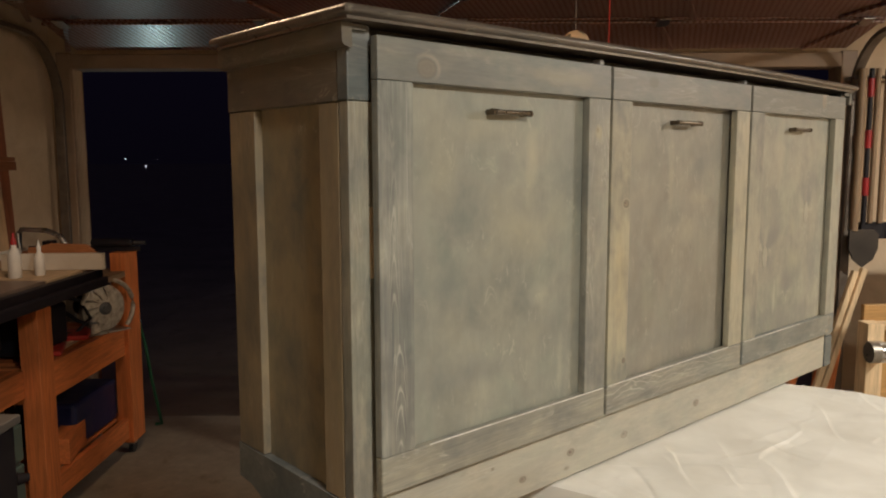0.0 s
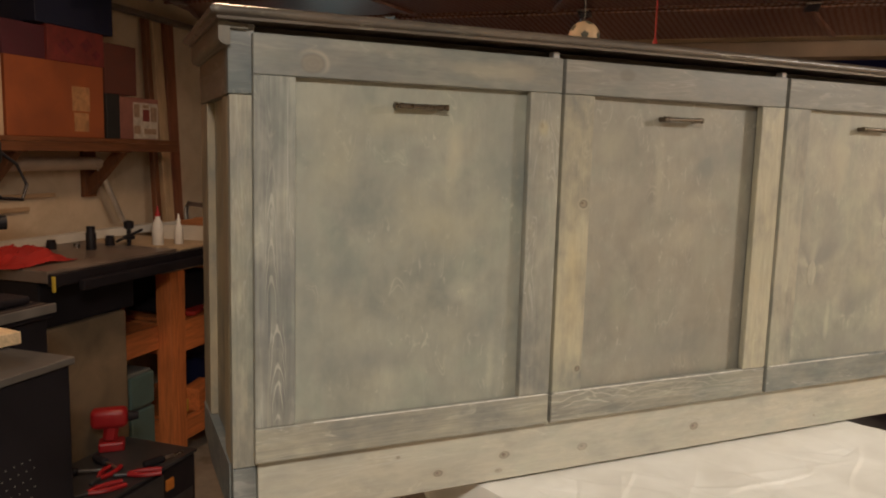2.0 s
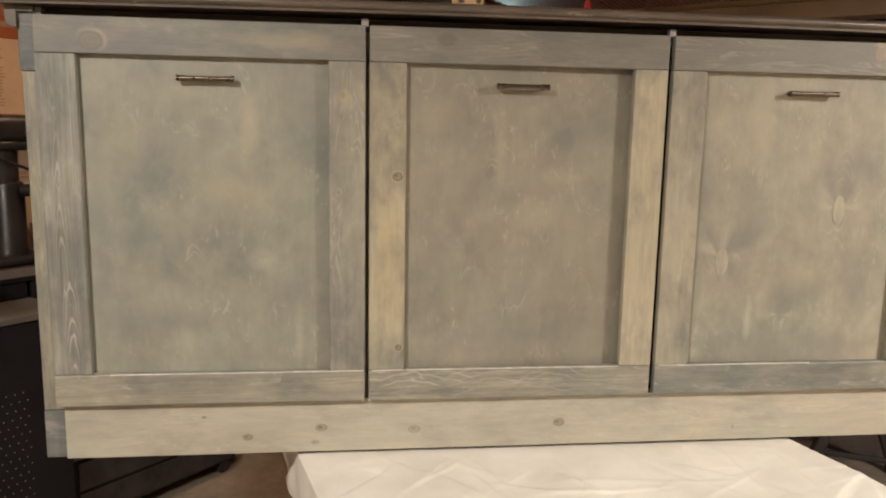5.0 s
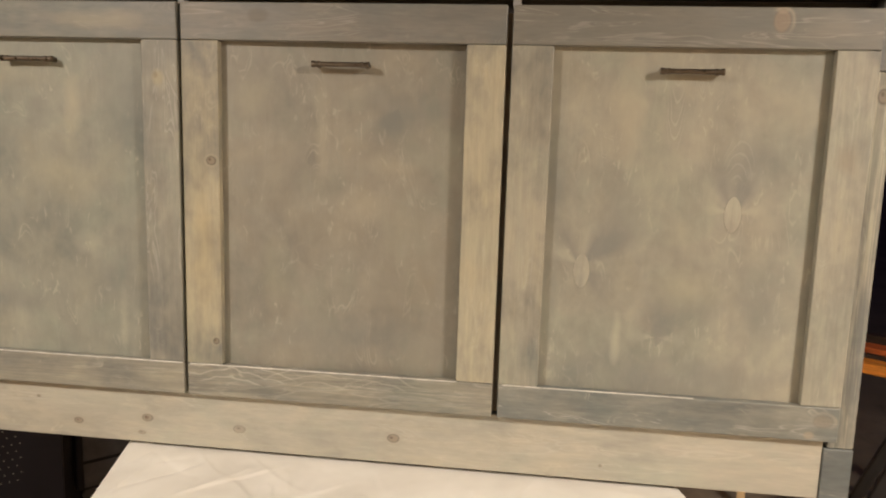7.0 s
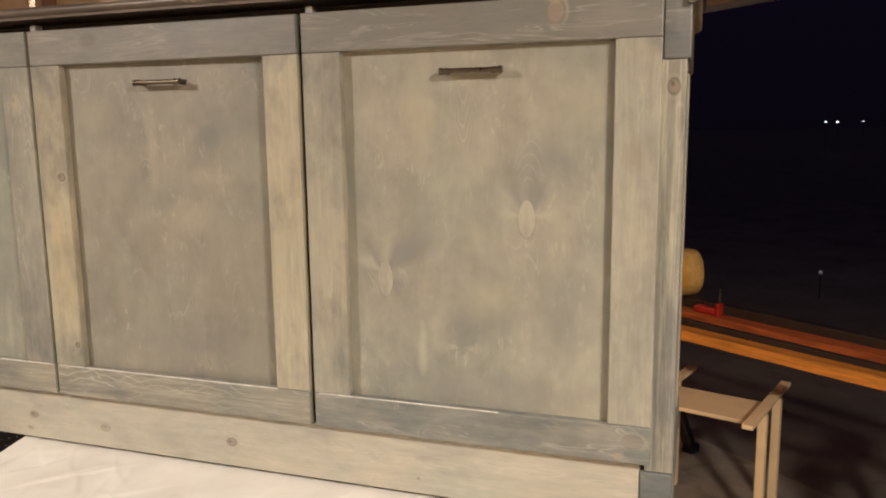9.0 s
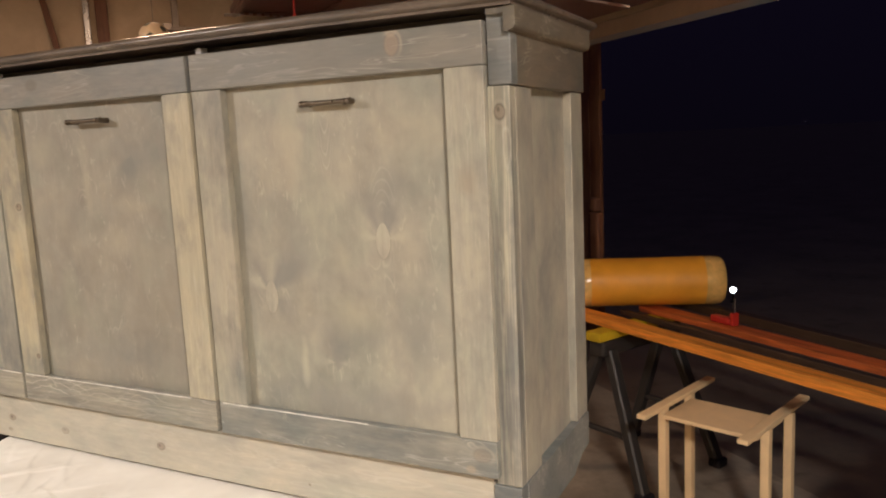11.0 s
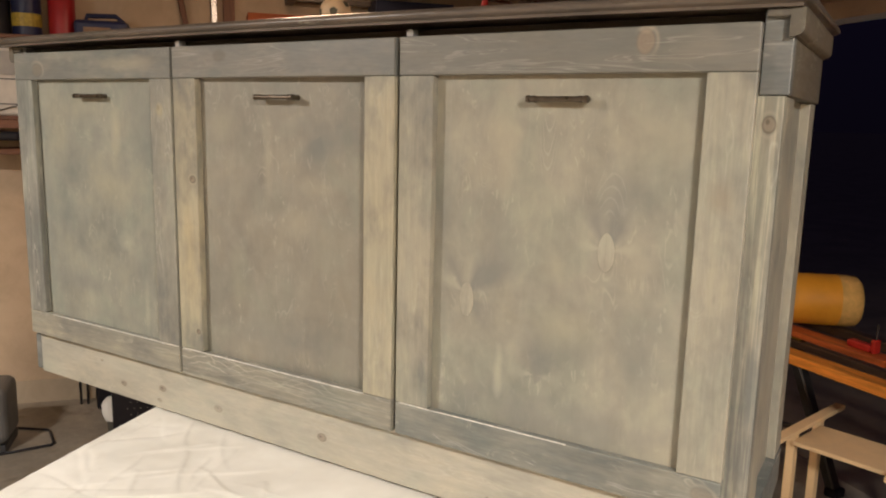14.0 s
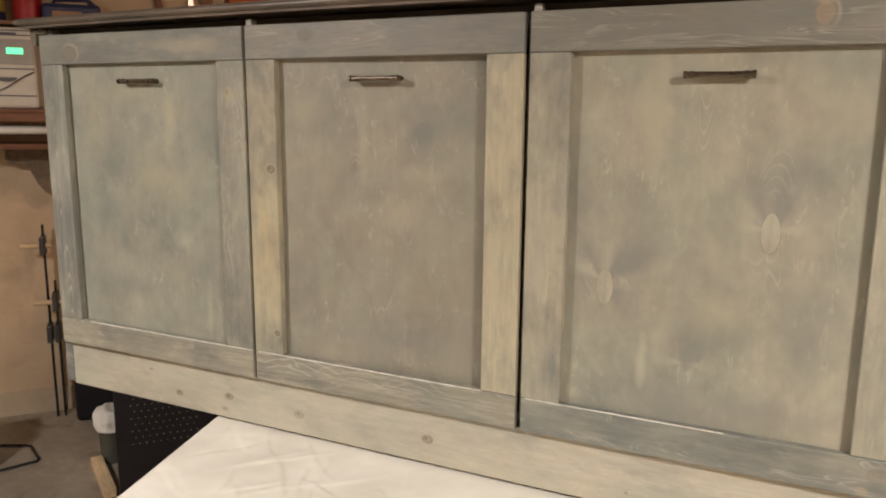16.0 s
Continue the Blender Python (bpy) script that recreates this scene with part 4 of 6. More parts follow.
cord = thing("release_cord", Matrix.Translation((2.124, 1.585, 1.90)), "red garage door release cord with a ribbed red handle", "release cord")
bm = B()
tube_into(bm, (0, 0, 0.06), (0, 0, 0.49), 0.0028, n=8)
part("cord", bm, REDPAINT, cord)
bm = B()
lathe_into(bm, ((0.012, 0.0), (0.019, 0.004), (0.019, 0.018), (0.014, 0.021), (0.017, 0.026), (0.017, 0.036), (0.010, 0.042), (0.007, 0.058), (0.004, 0.066)), 20)
part("pull_handle", bm, REDPAINT, cord, smooth=True)

# ---- along the left wall: shelf, boxes, bench ----
def gthing(name, x, y, z, label, category, group="", rz=0):
    return thing(name, G @ pose(x, y, z, 0, 0, rz), label, category, group)


shelf = gthing("wall_shelf", VL, 2.3, 1.59, "long dark wooden shelf on timber brackets, loaded with boxes", "shelf")
part("board", boxed(0.002, 0.30, -1.75, 1.56, 0.0, 0.022, bevel=0.002), BROWNWOOD["y"], shelf)
part("lip", boxed(0.285, 0.305, -1.75, 1.56, -0.045, -0.001, bevel=0.002), BROWNWOOD["y"], shelf)


def bracket(parent, y, mat):
    b = part("bracket", boxed(0.002, 0.03, y - 0.045, y + 0.045, -0.30, -0.001, bevel=0.002), mat, parent)
    part("arm", boxed(0.031, 0.28, y - 0.04, y + 0.04, -0.05, -0.046 + 0.044, bevel=0.002), mat, b)
    bm = B()
    profile_into(bm, [(0.031, -0.29), (0.031, -0.20), (0.20, -0.052), (0.27, -0.052)], "y", y - 0.02, y + 0.02)
    part("gusset", bm, mat, b)
    return b


for y in (-0.15, 0.47, 1.16):
    bracket(shelf, y, BROWNWOOD["z"])


def corbel(parent, y):
    """A scrolled bracket under the lower board."""
    pts = [(y, -0.192), (y - 0.23, -0.192), (y - 0.235, -0.25), (y - 0.215, -0.275), (y - 0.18, -0.28), (y - 0.15, -0.268), (y - 0.125, -0.285), (y - 0.11, -0.33), (y - 0.09, -0.38), (y - 0.055, -0.43), (y - 0.02, -0.455), (y, -0.44)]
    bm = B()
    profile_into(bm, pts, "x", 0.03, 0.10)
    part("corbel", bm, wood("corbel_wood", (0.21, 0.145, 0.09), "x", 0.4), parent, "scrolled wooden shelf bracket")


corbel(shelf, -1.13)


def carton(x0, x1, y0, y1, z0, z1, mat, label, flaps=True):
    """A closed cardboard carton standing on its base."""
    c = gthing("carton", (x0 + x1) / 2, (y0 + y1) / 2, z0, label, "carton", "cartons on the shelf")
    w, d, h = (x1 - x0) / 2, (y1 - y0) / 2, z1 - z0
    body = part("body", boxed(-w, w, -d, d, 0.0, h, bevel=0.003), mat, c)
    if flaps:
        part("tape", boxed(-w * 0.12, w * 0.12, -d, d, h + 0.0002, h + 0.0012), CARDLIGHT, body, "strip of packing tape")
    return c


INKGREY = plain("print_ink", (0.31, 0.20, 0.13), 0.8, 0.0, 0.4, 40.0)
SZ = 1.6125
white_box = carton(-2.50, -2.27, 2.10, 2.685, SZ, 1.962, CARDLIGHT, "pale cardboard carton with printed lists of text on its side")
for col in range(3):
    for r in (0, *range(2, 19)):
        w = 0.10 + 0.035 * noise.noise(Vector((col * 3.1, r * 1.7, 0)))
        y0 = -0.235 + col * 0.19
        part("printed_line", boxed(0.1151, 0.1158, y0, y0 + max(w, 0.04), 0.30 - r * 0.0145, 0.305 - r * 0.0145), INKGREY, white_box)
b1 = carton(-2.51, -2.26, 2.692, 3.288, SZ, 1.972, CARD, "brown cardboard carton on the wall shelf")
part("tape_strip", boxed(0.1255, 0.1268, 0.085, 0.20, 0.13, 0.25), TAPE, b1, "tan packing tape patch")
part("tape_strip", boxed(0.1255, 0.1266, 0.095, 0.19, 0.03, 0.122), TAPE, b1, "tan packing tape patch")
b2 = carton(-2.50, -2.27, 2.12, 2.625, 1.9635, 2.24, CARD, "brown cardboard carton with dark printed marks")
for y0, y1, z0, z1 in ((-0.10, 0.20, 0.10, 0.14), (-0.14, 0.02, 0.05, 0.075), (0.06, 0.20, 0.035, 0.08), (-0.2, -0.1, 0.16, 0.19)):
    part("printed_bar", boxed(0.1151, 0.1159, y0, y1, z0, z1), INKGREY, b2)
carton(-2.50, -2.28, 2.70, 2.94, 1.9735, 2.128, plain("plum_carton", (0.09, 0.018, 0.03), 0.7, 0.0, 0.3), "small dark plum box on a carton")
red_box = carton(-2.52, -2.27, 2.945, 3.31, 1.9735, 2.14, CARDRED, "dark red carton with faded dark print on its side")
PLUMINK = plain("faded_plum_print", (0.165, 0.024, 0.03), 0.8, 0.0, 0.6, 40.0)
for y, z, r in ((-0.07, 0.075, 0.05), (0.06, 0.095, 0.042), (0.125, 0.055, 0.03)):
    bm = B()
    profile_into(bm, [(y - r, z), (y, z - r * 0.8), (y + r * 1.1, z + r * 0.1), (y + r * 0.2, z + r * 0.9)], "x", 0.1251, 0.1257)
    part("printed_shape", bm, PLUMINK, red_box)
carton(-2.52, -2.27, 2.88, 3.38, 2.1415, 2.36, plain("navy_carton", (0.012, 0.016, 0.045), 0.6, 0.0, 0.3), "dark navy box on top of the stack")
carton(-2.52, -2.25, 3.297, 3.393, SZ, 1.845, plain("black_carton", (0.02, 0.018, 0.017), 0.6), "black box on the wall shelf", False)
lit = carton(-2.47, -2.25, 3.397, 3.70, SZ, 1.838, plain("printed_brown_carton", (0.26, 0.10, 0.075), 0.7, 0.0, 0.3, 18.0), "brown box with a white panel of printed pictures", False)
part("white_panel", boxed(0.1101, 0.1106, -0.055, 0.145, 0.004, 0.20), plain("printed_white_panel", (0.50, 0.42, 0.34), 0.7, 0.0, 0.5, 28.0), lit)
for y0, y1, z0, z1, mm in ((-0.05, 0.0, 0.03, 0.075, INKGREY), (-0.05, -0.005, 0.12, 0.19, INKGREY), (0.02, 0.075, 0.10, 0.165, CARDRED), (0.03, 0.13, 0.03, 0.06, INKGREY), (0.085, 0.135, 0.10, 0.18, INKGREY), (0.02, 0.07, 0.172, 0.19, INKGREY)):
    part("printed_shape", boxed(0.1107, 0.1112, y0, y1, z0, z1), mm, lit)
carton(-2.50, -2.24, 1.60, 2.12, SZ, 1.93, CARD, "brown cardboard carton on the wall shelf")
carton(-2.51, -2.27, 3.315, 3.55, 1.8465, 2.105, plain("dark_brown_carton", (0.12, 0.036, 0.024), 0.75, 0.0, 0.3), "dark brown carton stacked on two smaller boxes")
# roll and rods under the shelf
bm = B()
tube_into(bm, (0, -0.5, 0), (0, 0.42, 0), 0.035, n=20)
single("paper_roll", bm, plain("pale_kraft_roll", (0.46, 0.34, 0.25), 0.5), G @ pose(VL + 0.12, 3.0, 1.478), "pale kraft paper roll held under the shelf", "paper roll", smooth=True)
bm = B()
tube_into(bm, (0, -0.085, 0.15), (0.0, 0.085, -0.155), 0.0165, n=14)
single("metal_rod", bm, plain("polished_rod", (0.75, 0.70, 0.62), 0.42, 0.8, 0.3, 12.0), G @ pose(VL + 0.10, 3.535, 1.30), "bright metal rod leaning against the wall below the shelf", "rod", smooth=True)
for y0, y1, z in ((2.2, 3.22, 1.30), (2.2, 3.05, 1.235)):
    single("wall_batten", boxed(0.001, 0.022, y0, y1, z, z + 0.022, bevel=0.002), wood("pale_batten", (0.50, 0.33, 0.19), "y", 0.3), G @ pose(VL, 0, 0), "thin pale wooden batten fixed along the wall", "batten", "wall battens")
DULLRED = wood("dull_red_wood", (0.25, 0.085, 0.04), "z", 0.4)
# planks leaning in the corner
for y, mat, w, lean in ((3.90, BROWNWOOD["z"], 0.045, 0.05), (3.985, wood("tan_plank", (0.52, 0.35, 0.20), "z", 0.3), 0.08, 0.08), (4.10, DULLRED, 0.09, 0.03)):
    bm = B()
    beam_into(bm, (0.10 + lean, 0.045, FZ), (0.03, 0.03, 2.36), w, 0.035, 0.003, up=(1, 0, 0))
    single("leaning_plank", bm, mat, G @ pose(VL, y, 0.005), "long wooden plank leaning against the wall", "plank", "planks in the corner")

# work bench on castors
bench = gthing("work_bench", -2.19, 3.88, 0, "rough reddish fir work bench on castors with two lower shelves", "work bench")
for x in (-0.27, 0.27):
    for y, top, d in ((-0.53, 0.93, 0.062), (0.45, 1.07, 0.085)):
        part("post", boxed(x - 0.045, x + 0.045, y - d, y + d, FZ + 0.085, top, bevel=0.004), BENCHWOOD["z"], bench)
        c = part("caster", boxed(x - 0.02, x + 0.02, y - 0.03, y + 0.03, FZ + 0.055, FZ + 0.084, bevel=0.003), STEEL, bench, "small swivel castor")
        bm = B()
        tube_into(bm, (x - 0.012, y, FZ + 0.032), (x + 0.012, y, FZ + 0.032), 0.032, n=18)
        part("wheel", bm, DARKSTEEL, c, smooth=True)
for z, drop in ((0.075, 0.10), (0.63, 0.155)):
    part("shelf", boxed(-0.22, 0.22, -0.466, 0.363, z, z + 0.018, bevel=0.002), BENCHWOOD["y"], bench)
    for x in (-0.27, 0.27):
        part("rail", boxed(x - 0.019, x + 0.019, -0.467, 0.364, z - drop, z + 0.017, bevel=0.003), BENCHWOOD["y"], bench)
    for y in (-0.53, 0.45):
        part("rail", boxed(-0.224, 0.224, y - 0.019, y + 0.019, z - drop, z + 0.017, bevel=0.003), BENCHWOOD["x"], bench)
part("side_rail", boxed(0.20, 0.24, -0.90, -0.594, 0.52, 0.647, bevel=0.003), BENCHWOOD["y"], bench)
part("side_shelf", boxed(-0.22, 0.199, -0.90, -0.594, 0.63, 0.648, bevel=0.002), BENCHWOOD["y"], bench)
part("benchtop", boxed(-0.31, 0.31, -0.64, 0.48, 0.931, 0.965, bevel=0.003), wood("worn_top", (0.33, 0.22, 0.13), "y", 0.4), bench)

# table saw beside it
saw = gthing("table_saw", -2.12, 2.95, 0, "tan table saw with iron top and black fence rails", "table saw")
SAWTAN = plain("tan_saw_cabinet", (0.205, 0.15, 0.095), 0.6, 0.0, 0.45, 5.0)
part("cabinet", boxed(-0.36, 0.24, -0.46, 0.02, FZ + 0.03, 0.80, bevel=0.01), SAWTAN, saw)
part("upper_body", boxed(-0.36, 0.22, -0.47, 0.10, 0.801, 1.009, bevel=0.008), BLACK, saw)
IRON = plain("cast_iron_top", (0.30, 0.235, 0.195), 0.42, 0.45, 0.4, 6.0)
part("saw_top", boxed(-0.40, 0.30, -0.50, 0.33, 1.010, 1.063, bevel=0.006), IRON, saw)
part("front_rail", boxed(0.32, 0.36, -0.52, 0.76, 1.005, 1.055, bevel=0.004), BLACK, saw, "long black steel fence rail")
part("scale_tube", boxed(0.361, 0.395, -0.40, 0.74, 0.975, 1.02, bevel=0.006), BLACK, saw)
part("rail_cap", boxed(0.350, 0.366, -0.530, -0.521, 0.985, 1.05, bevel=0.003), plain("yellow_cap", (0.60, 0.42, 0.05), 0.5), saw, "yellow end cap")
part("extension", boxed(-0.40, 0.30, 0.335, 0.72, 1.035, 1.062, bevel=0.004), wood("extension_board", (0.64, 0.48, 0.31), "y", 0.3), saw, "pale extension table board")
for x, y, h in ((-0.03, 0.10, 0.115), (-0.067, 0.27, 0.05), (-0.20, 0.02, 0.045)):
    bm = B()
    lathe_into(bm, ((0.024, 0.0), (0.024, h * 0.7), (0.02, h * 0.75), (0.02, h)), 16, pose(x, y, 1.0635))
    part("clamp_knob", bm, BLACK, saw, smooth=True)
bm = B()
lathe_into(bm, ((0.010, 0.0), (0.010, 0.03), (0.028, 0.034), (0.030, 0.05), (0.012, 0.056), (0.012, 0.085), (0.024, 0.09), (0.026, 0.125), (0.01, 0.13)), 16, pose(0.02, 0.31, 1.0635))
part("spindle", bm, BLACK, saw, "upright black spindle with two knobs", smooth=True)
bm = B()
tube_into(bm, (-0.02, 0.26, 1.085), (0.09, 0.33, 1.15), 0.007, n=10)
part("lever", bm, BLACK, saw, smooth=True)
bm = B()
tube_into(bm, (-0.15, 0.13, 1.0636), (-0.15, 0.13, 1.085), 0.018, n=14)
part("arbor_nut", bm, STEEL, saw, "bright steel nut", smooth=True)
single("fence_board", boxed(-0.25, 0.23, -0.02, 0.02, 0.0, 0.08, bevel=0.002), WHITEPAINT, G @ pose(-1.95, 3.625, 1.0625, 0, 0, 4), "white painted board standing on edge across the saw table", "board")
single("wall_ledge", boxed(-0.03, 0.03, -0.75, 0.80, 0.0, 0.045, bevel=0.003), WHITEPAINT, G @ pose(VL + 0.10, 3.35, 1.0645), "pale painted ledge board behind the saw table", "board")
for k, (x, y, s) in enumerate(((-2.0, 3.36, 0.88), (-1.93, 3.44, 0.70))):
    bt = gthing("glue_bottle", x, y, 1.0625, "white squeeze glue bottle with a %s" % ("red cap" if k == 0 else "pale nozzle"), "bottle", "glue bottles")
    bm = B()
    lathe_into(bm, ((0.030 * s, 0.0), (0.033 * s, 0.004), (0.033 * s, 0.11 * s), (0.028 * s, 0.135 * s), (0.014 * s, 0.16 * s), (0.014 * s, 0.172 * s)), 20)
    part("bottle_body", bm, WHITEPLASTIC, bt, smooth=True)
    bm = B()
    lathe_into(bm, ((0.015 * s, 0.1725 * s), (0.015 * s, 0.19 * s), (0.009 * s, 0.20 * s), (0.004 * s, 0.235 * s)), 16)
    part("cap", bm, RED if k == 0 else WHITEPLASTIC, bt, "red pointed cap" if k == 0 else "", smooth=True)
rag = gthing("red_rag", -2.12, 2.58, 1.064, "crumpled red cloth on the saw table", "cloth")
bm = B()
bmesh.ops.create_grid(bm, x_segments=40, y_segments=34, size=0.5)
for v in bm.verts:
    a = noise.fractal(Vector((v.co.x * 5, v.co.y * 5, 2)), 0.8, 2.0, 4)
    b = 1 - abs(noise.noise(Vector((v.co.x * 7, v.co.y * 4, 9)))) * 2
    fall = max(0.0, 1 - (v.co.x ** 2 + v.co.y ** 2) * 3.2)
    v.co = Vector((v.co.x * 0.34, v.co.y * 0.36 + 0.03 * a, max(0.003, (0.03 + 0.03 * a + 0.04 * max(b, 0)) * fall + 0.003)))
part("cloth", bm, plain("red_cloth", (0.40, 0.02, 0.015), 0.85), rag, smooth=True)
for k, (x, y, L_, rz) in enumerate(((-1.98, 3.78, 0.24, 4), (-2.03, 3.72, 0.20, -3), (-2.08, 3.80, 0.26, 2))):
    single("thin_stick", boxed(-0.011, 0.011, -L_, L_, 0.0, 0.018, bevel=0.002), PINE["y"], G @ pose(x, y, 0.6495, 0, 0, rz), "thin bare wooden stick lying on the bench shelf", "stick", "sticks on the bench")
# pipe clamp on the bench end
pipe = gthing("bent_pipe", -2.33, 4.22, 0.966, "bent chrome pipe handle standing at the end of the bench", "pipe")
bm = B()
sweep_into(bm, [(-0.13, 0, 0.0), (-0.13, 0, 0.22), (-0.11, 0, 0.245), (0.03, 0, 0.235), (0.10, 0, 0.205), (0.135, 0, 0.15), (0.14, 0, 0.0)], 0.015, 12)
part("pipe", bm, STEEL, pipe, smooth=True)
bar = gthing("bar_clamp", -2.16, 4.335, 1.0705, "long black bar clamp lying across the bench posts", "clamp")
part("bar", boxed(-0.31, 0.34, -0.012, 0.012, 0.0, 0.03, bevel=0.003), BLACK, bar)
part("jaw", boxed(-0.22, -0.16, -0.03, 0.03, 0.031, 0.062, bevel=0.006), BLACK, bar)
part("jaw", boxed(0.06, 0.30, -0.035, 0.035, 0.031, 0.072, bevel=0.012), BLACK, bar)
bm = B()
tube_into(bm, (0.301, 0, 0.05), (0.37, 0, 0.05), 0.011, n=12)
part("screw", bm, DARKSTEEL, bar, smooth=True)
RUSTWOOD = wood("orange_brown_wood", (0.50, 0.20, 0.08), "x", 0.3)
bm = B()
profile_into(bm, [(-0.16, 0.0), (0.19, 0.0), (0.20, 0.155), (0.135, 0.206), (-0.04, 0.212), (-0.09, 0.197), (-0.15, 0.19)], "y", -0.014, 0.014)
single("rust_offcut", bm, RUSTWOOD, G @ pose(-2.0, 3.76, 0.966), "curved offcut of orange-brown wood standing behind the white board", "offcut")
single("small_yellow_box", boxed(-0.03, 0.03, -0.025, 0.025, 0.0, 0.07, bevel=0.004), plain("yellow_box", (0.55, 0.36, 0.05), 0.6), G @ pose(-2.0, 3.55, 0.0945, 0, 0, 15), "small yellow box on the lower bench shelf", "box")
# circular saw on the middle shelf
cs = gthing("circular_saw", -1.95, 4.08, 0.6495, "cordless circular saw with a pale guard resting on the bench shelf", "circular saw", rz=-32)
PALEGUARD = plain("pale_guard", (0.46, 0.41, 0.34), 0.35, 0.3, 0.6, 30.0)
bm = B()
lathe_into(bm, ((0.10, -0.022), (0.128, -0.018), (0.132, 0.0), (0.128, 0.018), (0.10, 0.024), (0.06, 0.026), (0.03, 0.032)), 32, pose(0.005, 0, 0.135, 0, 90, 0))
part("blade_guard", bm, PALEGUARD, cs, smooth=True)
bm = B()
lathe_into(bm, ((0.036, 0.0), (0.036, 0.010), (0.018, 0.014), (0.018, 0.02)), 18, pose(0.032, 0, 0.135, 0, 90, 0))
part("arbor", bm, DARKSTEEL, cs, smooth=True)
for k in range(5):
    a = radians(200 - k * 32)
    bm = B()
    sweep_into(bm, [(0.034, 0.045 * math.cos(a), 0.135 + 0.045 * math.sin(a)), (0.036, 0.08 * math.cos(a + 0.12), 0.135 + 0.08 * math.sin(a + 0.12)), (0.030, 0.118 * math.cos(a + 0.3), 0.135 + 0.118 * math.sin(a + 0.3))], 0.006, 6)
    part("guard_rib", bm, PALEGUARD, cs, smooth=True)
bm = B()
tube_into(bm, (-0.15, -0.02, 0.14), (-0.028, -0.01, 0.14), 0.058, 0.064, n=18)
part("motor", bm, BLACK, cs, smooth=True)
bm = B()
sweep_into(bm, [(0.045, 0.158 * math.cos(a) + 0.01, 0.135 + 0.158 * math.sin(a)) for a in (k * math.pi / 12 for k in range(-3, 12))], 0.013, 10)
part("guard_rim", bm, PALEGUARD, cs, "pale curved guard rim", smooth=True)
part("base_plate", boxed(-0.09, 0.07, -0.13, 0.13, 0.0, 0.008, bevel=0.002), STEEL, cs)
bm = B()
sweep_into(bm, [(0.03, -0.10, 0.06), (0.06, -0.18, 0.10), (0.06, -0.26, 0.17), (0.05, -0.33, 0.14), (0.06, -0.30, 0.06), (0.06, -0.20, 0.03), (0.05, -0.10, 0.10), (0.03, -0.14, 0.20), (0.0, -0.25, 0.24)], 0.011, 8)
part("cord", bm, BLACK, cs, "coiled black power cord", smooth=True)
part("dust_port", boxed(0.02, 0.07, -0.11, -0.05, 0.009, 0.07, bevel=0.012), PALEGUARD, cs)
bm = B()
sweep_into(bm, [(-0.05, 0.10, 0.10), (-0.05, 0.14, 0.18), (-0.05, 0.08, 0.24), (-0.05, -0.04, 0.235), (-0.05, -0.09, 0.17)], 0.02, 10)
part("handle", bm, BLACK, cs, smooth=True)
tb = gthing("tool_case", -2.14, 3.62, 0.6695, "black power tool case on the bench shelf", "tool case")
part("case", boxed(-0.13, 0.15, -0.19, 0.17, 0.0, 0.21, bevel=0.02), BLACK, tb)
part("handle", boxed(-0.05, 0.07, -0.08, 0.06, 0.211, 0.235, bevel=0.008), DARKSTEEL, tb)
for x, y, z, w in ((-1.99, 3.62, 0.6495, 0.05), (-1.99, 3.88, 0.668, 0.06)):
    single("red_wrench_set", boxed(-w, w, -0.10, 0.10, 0.0, 0.025, bevel=0.006), REDPAINT, G @ pose(x, y, z, 0, 0, 20), "flat red tool holder on the bench shelf", "tool holder")
single("dark_toolbox", boxed(-0.17, 0.15, -0.26, 0.24, 0.0, 0.24, bevel=0.02), NAVY, G @ pose(-2.12, 4.02, 0.0945), "dark blue tool bag on the lower bench shelf", "tool bag")
single("wood_block", boxed(-0.05, 0.05, -0.17, 0.17, 0.0, 0.13, bevel=0.004), BENCHWOOD["y"], G @ pose(-1.99, 3.72, 0.0945, 0, 0, 12), "offcut of reddish timber on the lower shelf", "offcut")
dr = gthing("drawer_unit", -2.13, 3.15, FZ, "teal plastic drawer unit standing behind the bench post", "drawers")
TEAL = plain("teal_plastic", (0.085, 0.145, 0.135), 0.45)
part("frame", boxed(-0.16, 0.16, -0.10, 0.10, 0.0, 0.57, bevel=0.01), plain("grey_plastic", (0.16, 0.17, 0.16), 0.5), dr)
for z0, z1 in ((0.03, 0.375), (0.39, 0.56)):
    part("drawer", boxed(0.161, 0.185, -0.09, 0.09, z0, z1, bevel=0.01), TEAL, dr)
hose = gthing("green_hose", -1.80, 4.62, FZ, "green cord hanging down beside the end of the bench", "hose")
bm = B()
sweep_into(bm, [(-0.17, -0.10, 0.92), (-0.16, -0.06, 0.80), (-0.135, 0.0, 0.58), (-0.125, 0.05, 0.34), (-0.115, 0.12, 0.11), (-0.12, 0.17, 0.012), (-0.16, 0.16, 0.010)], 0.010, 8)
part("hose", bm, plain("green_rubber", (0.02, 0.11, 0.05), 0.5), hose, smooth=True)
# low mechanic's tray with red tools in front of the saw
tray = gthing("tool_cart", -1.61, 2.44, 0.0, "low black wheeled tool chest with red tools lying on its lid", "tool cart")
part("body", boxed(-0.19, 0.19, -0.42, 0.42, FZ + 0.062, 0.20, bevel=0.015), BLACK, tray)
part("lid", boxed(-0.195, 0.195, -0.425, 0.425, 0.201, 0.215, bevel=0.004), DARKSTEEL, tray)
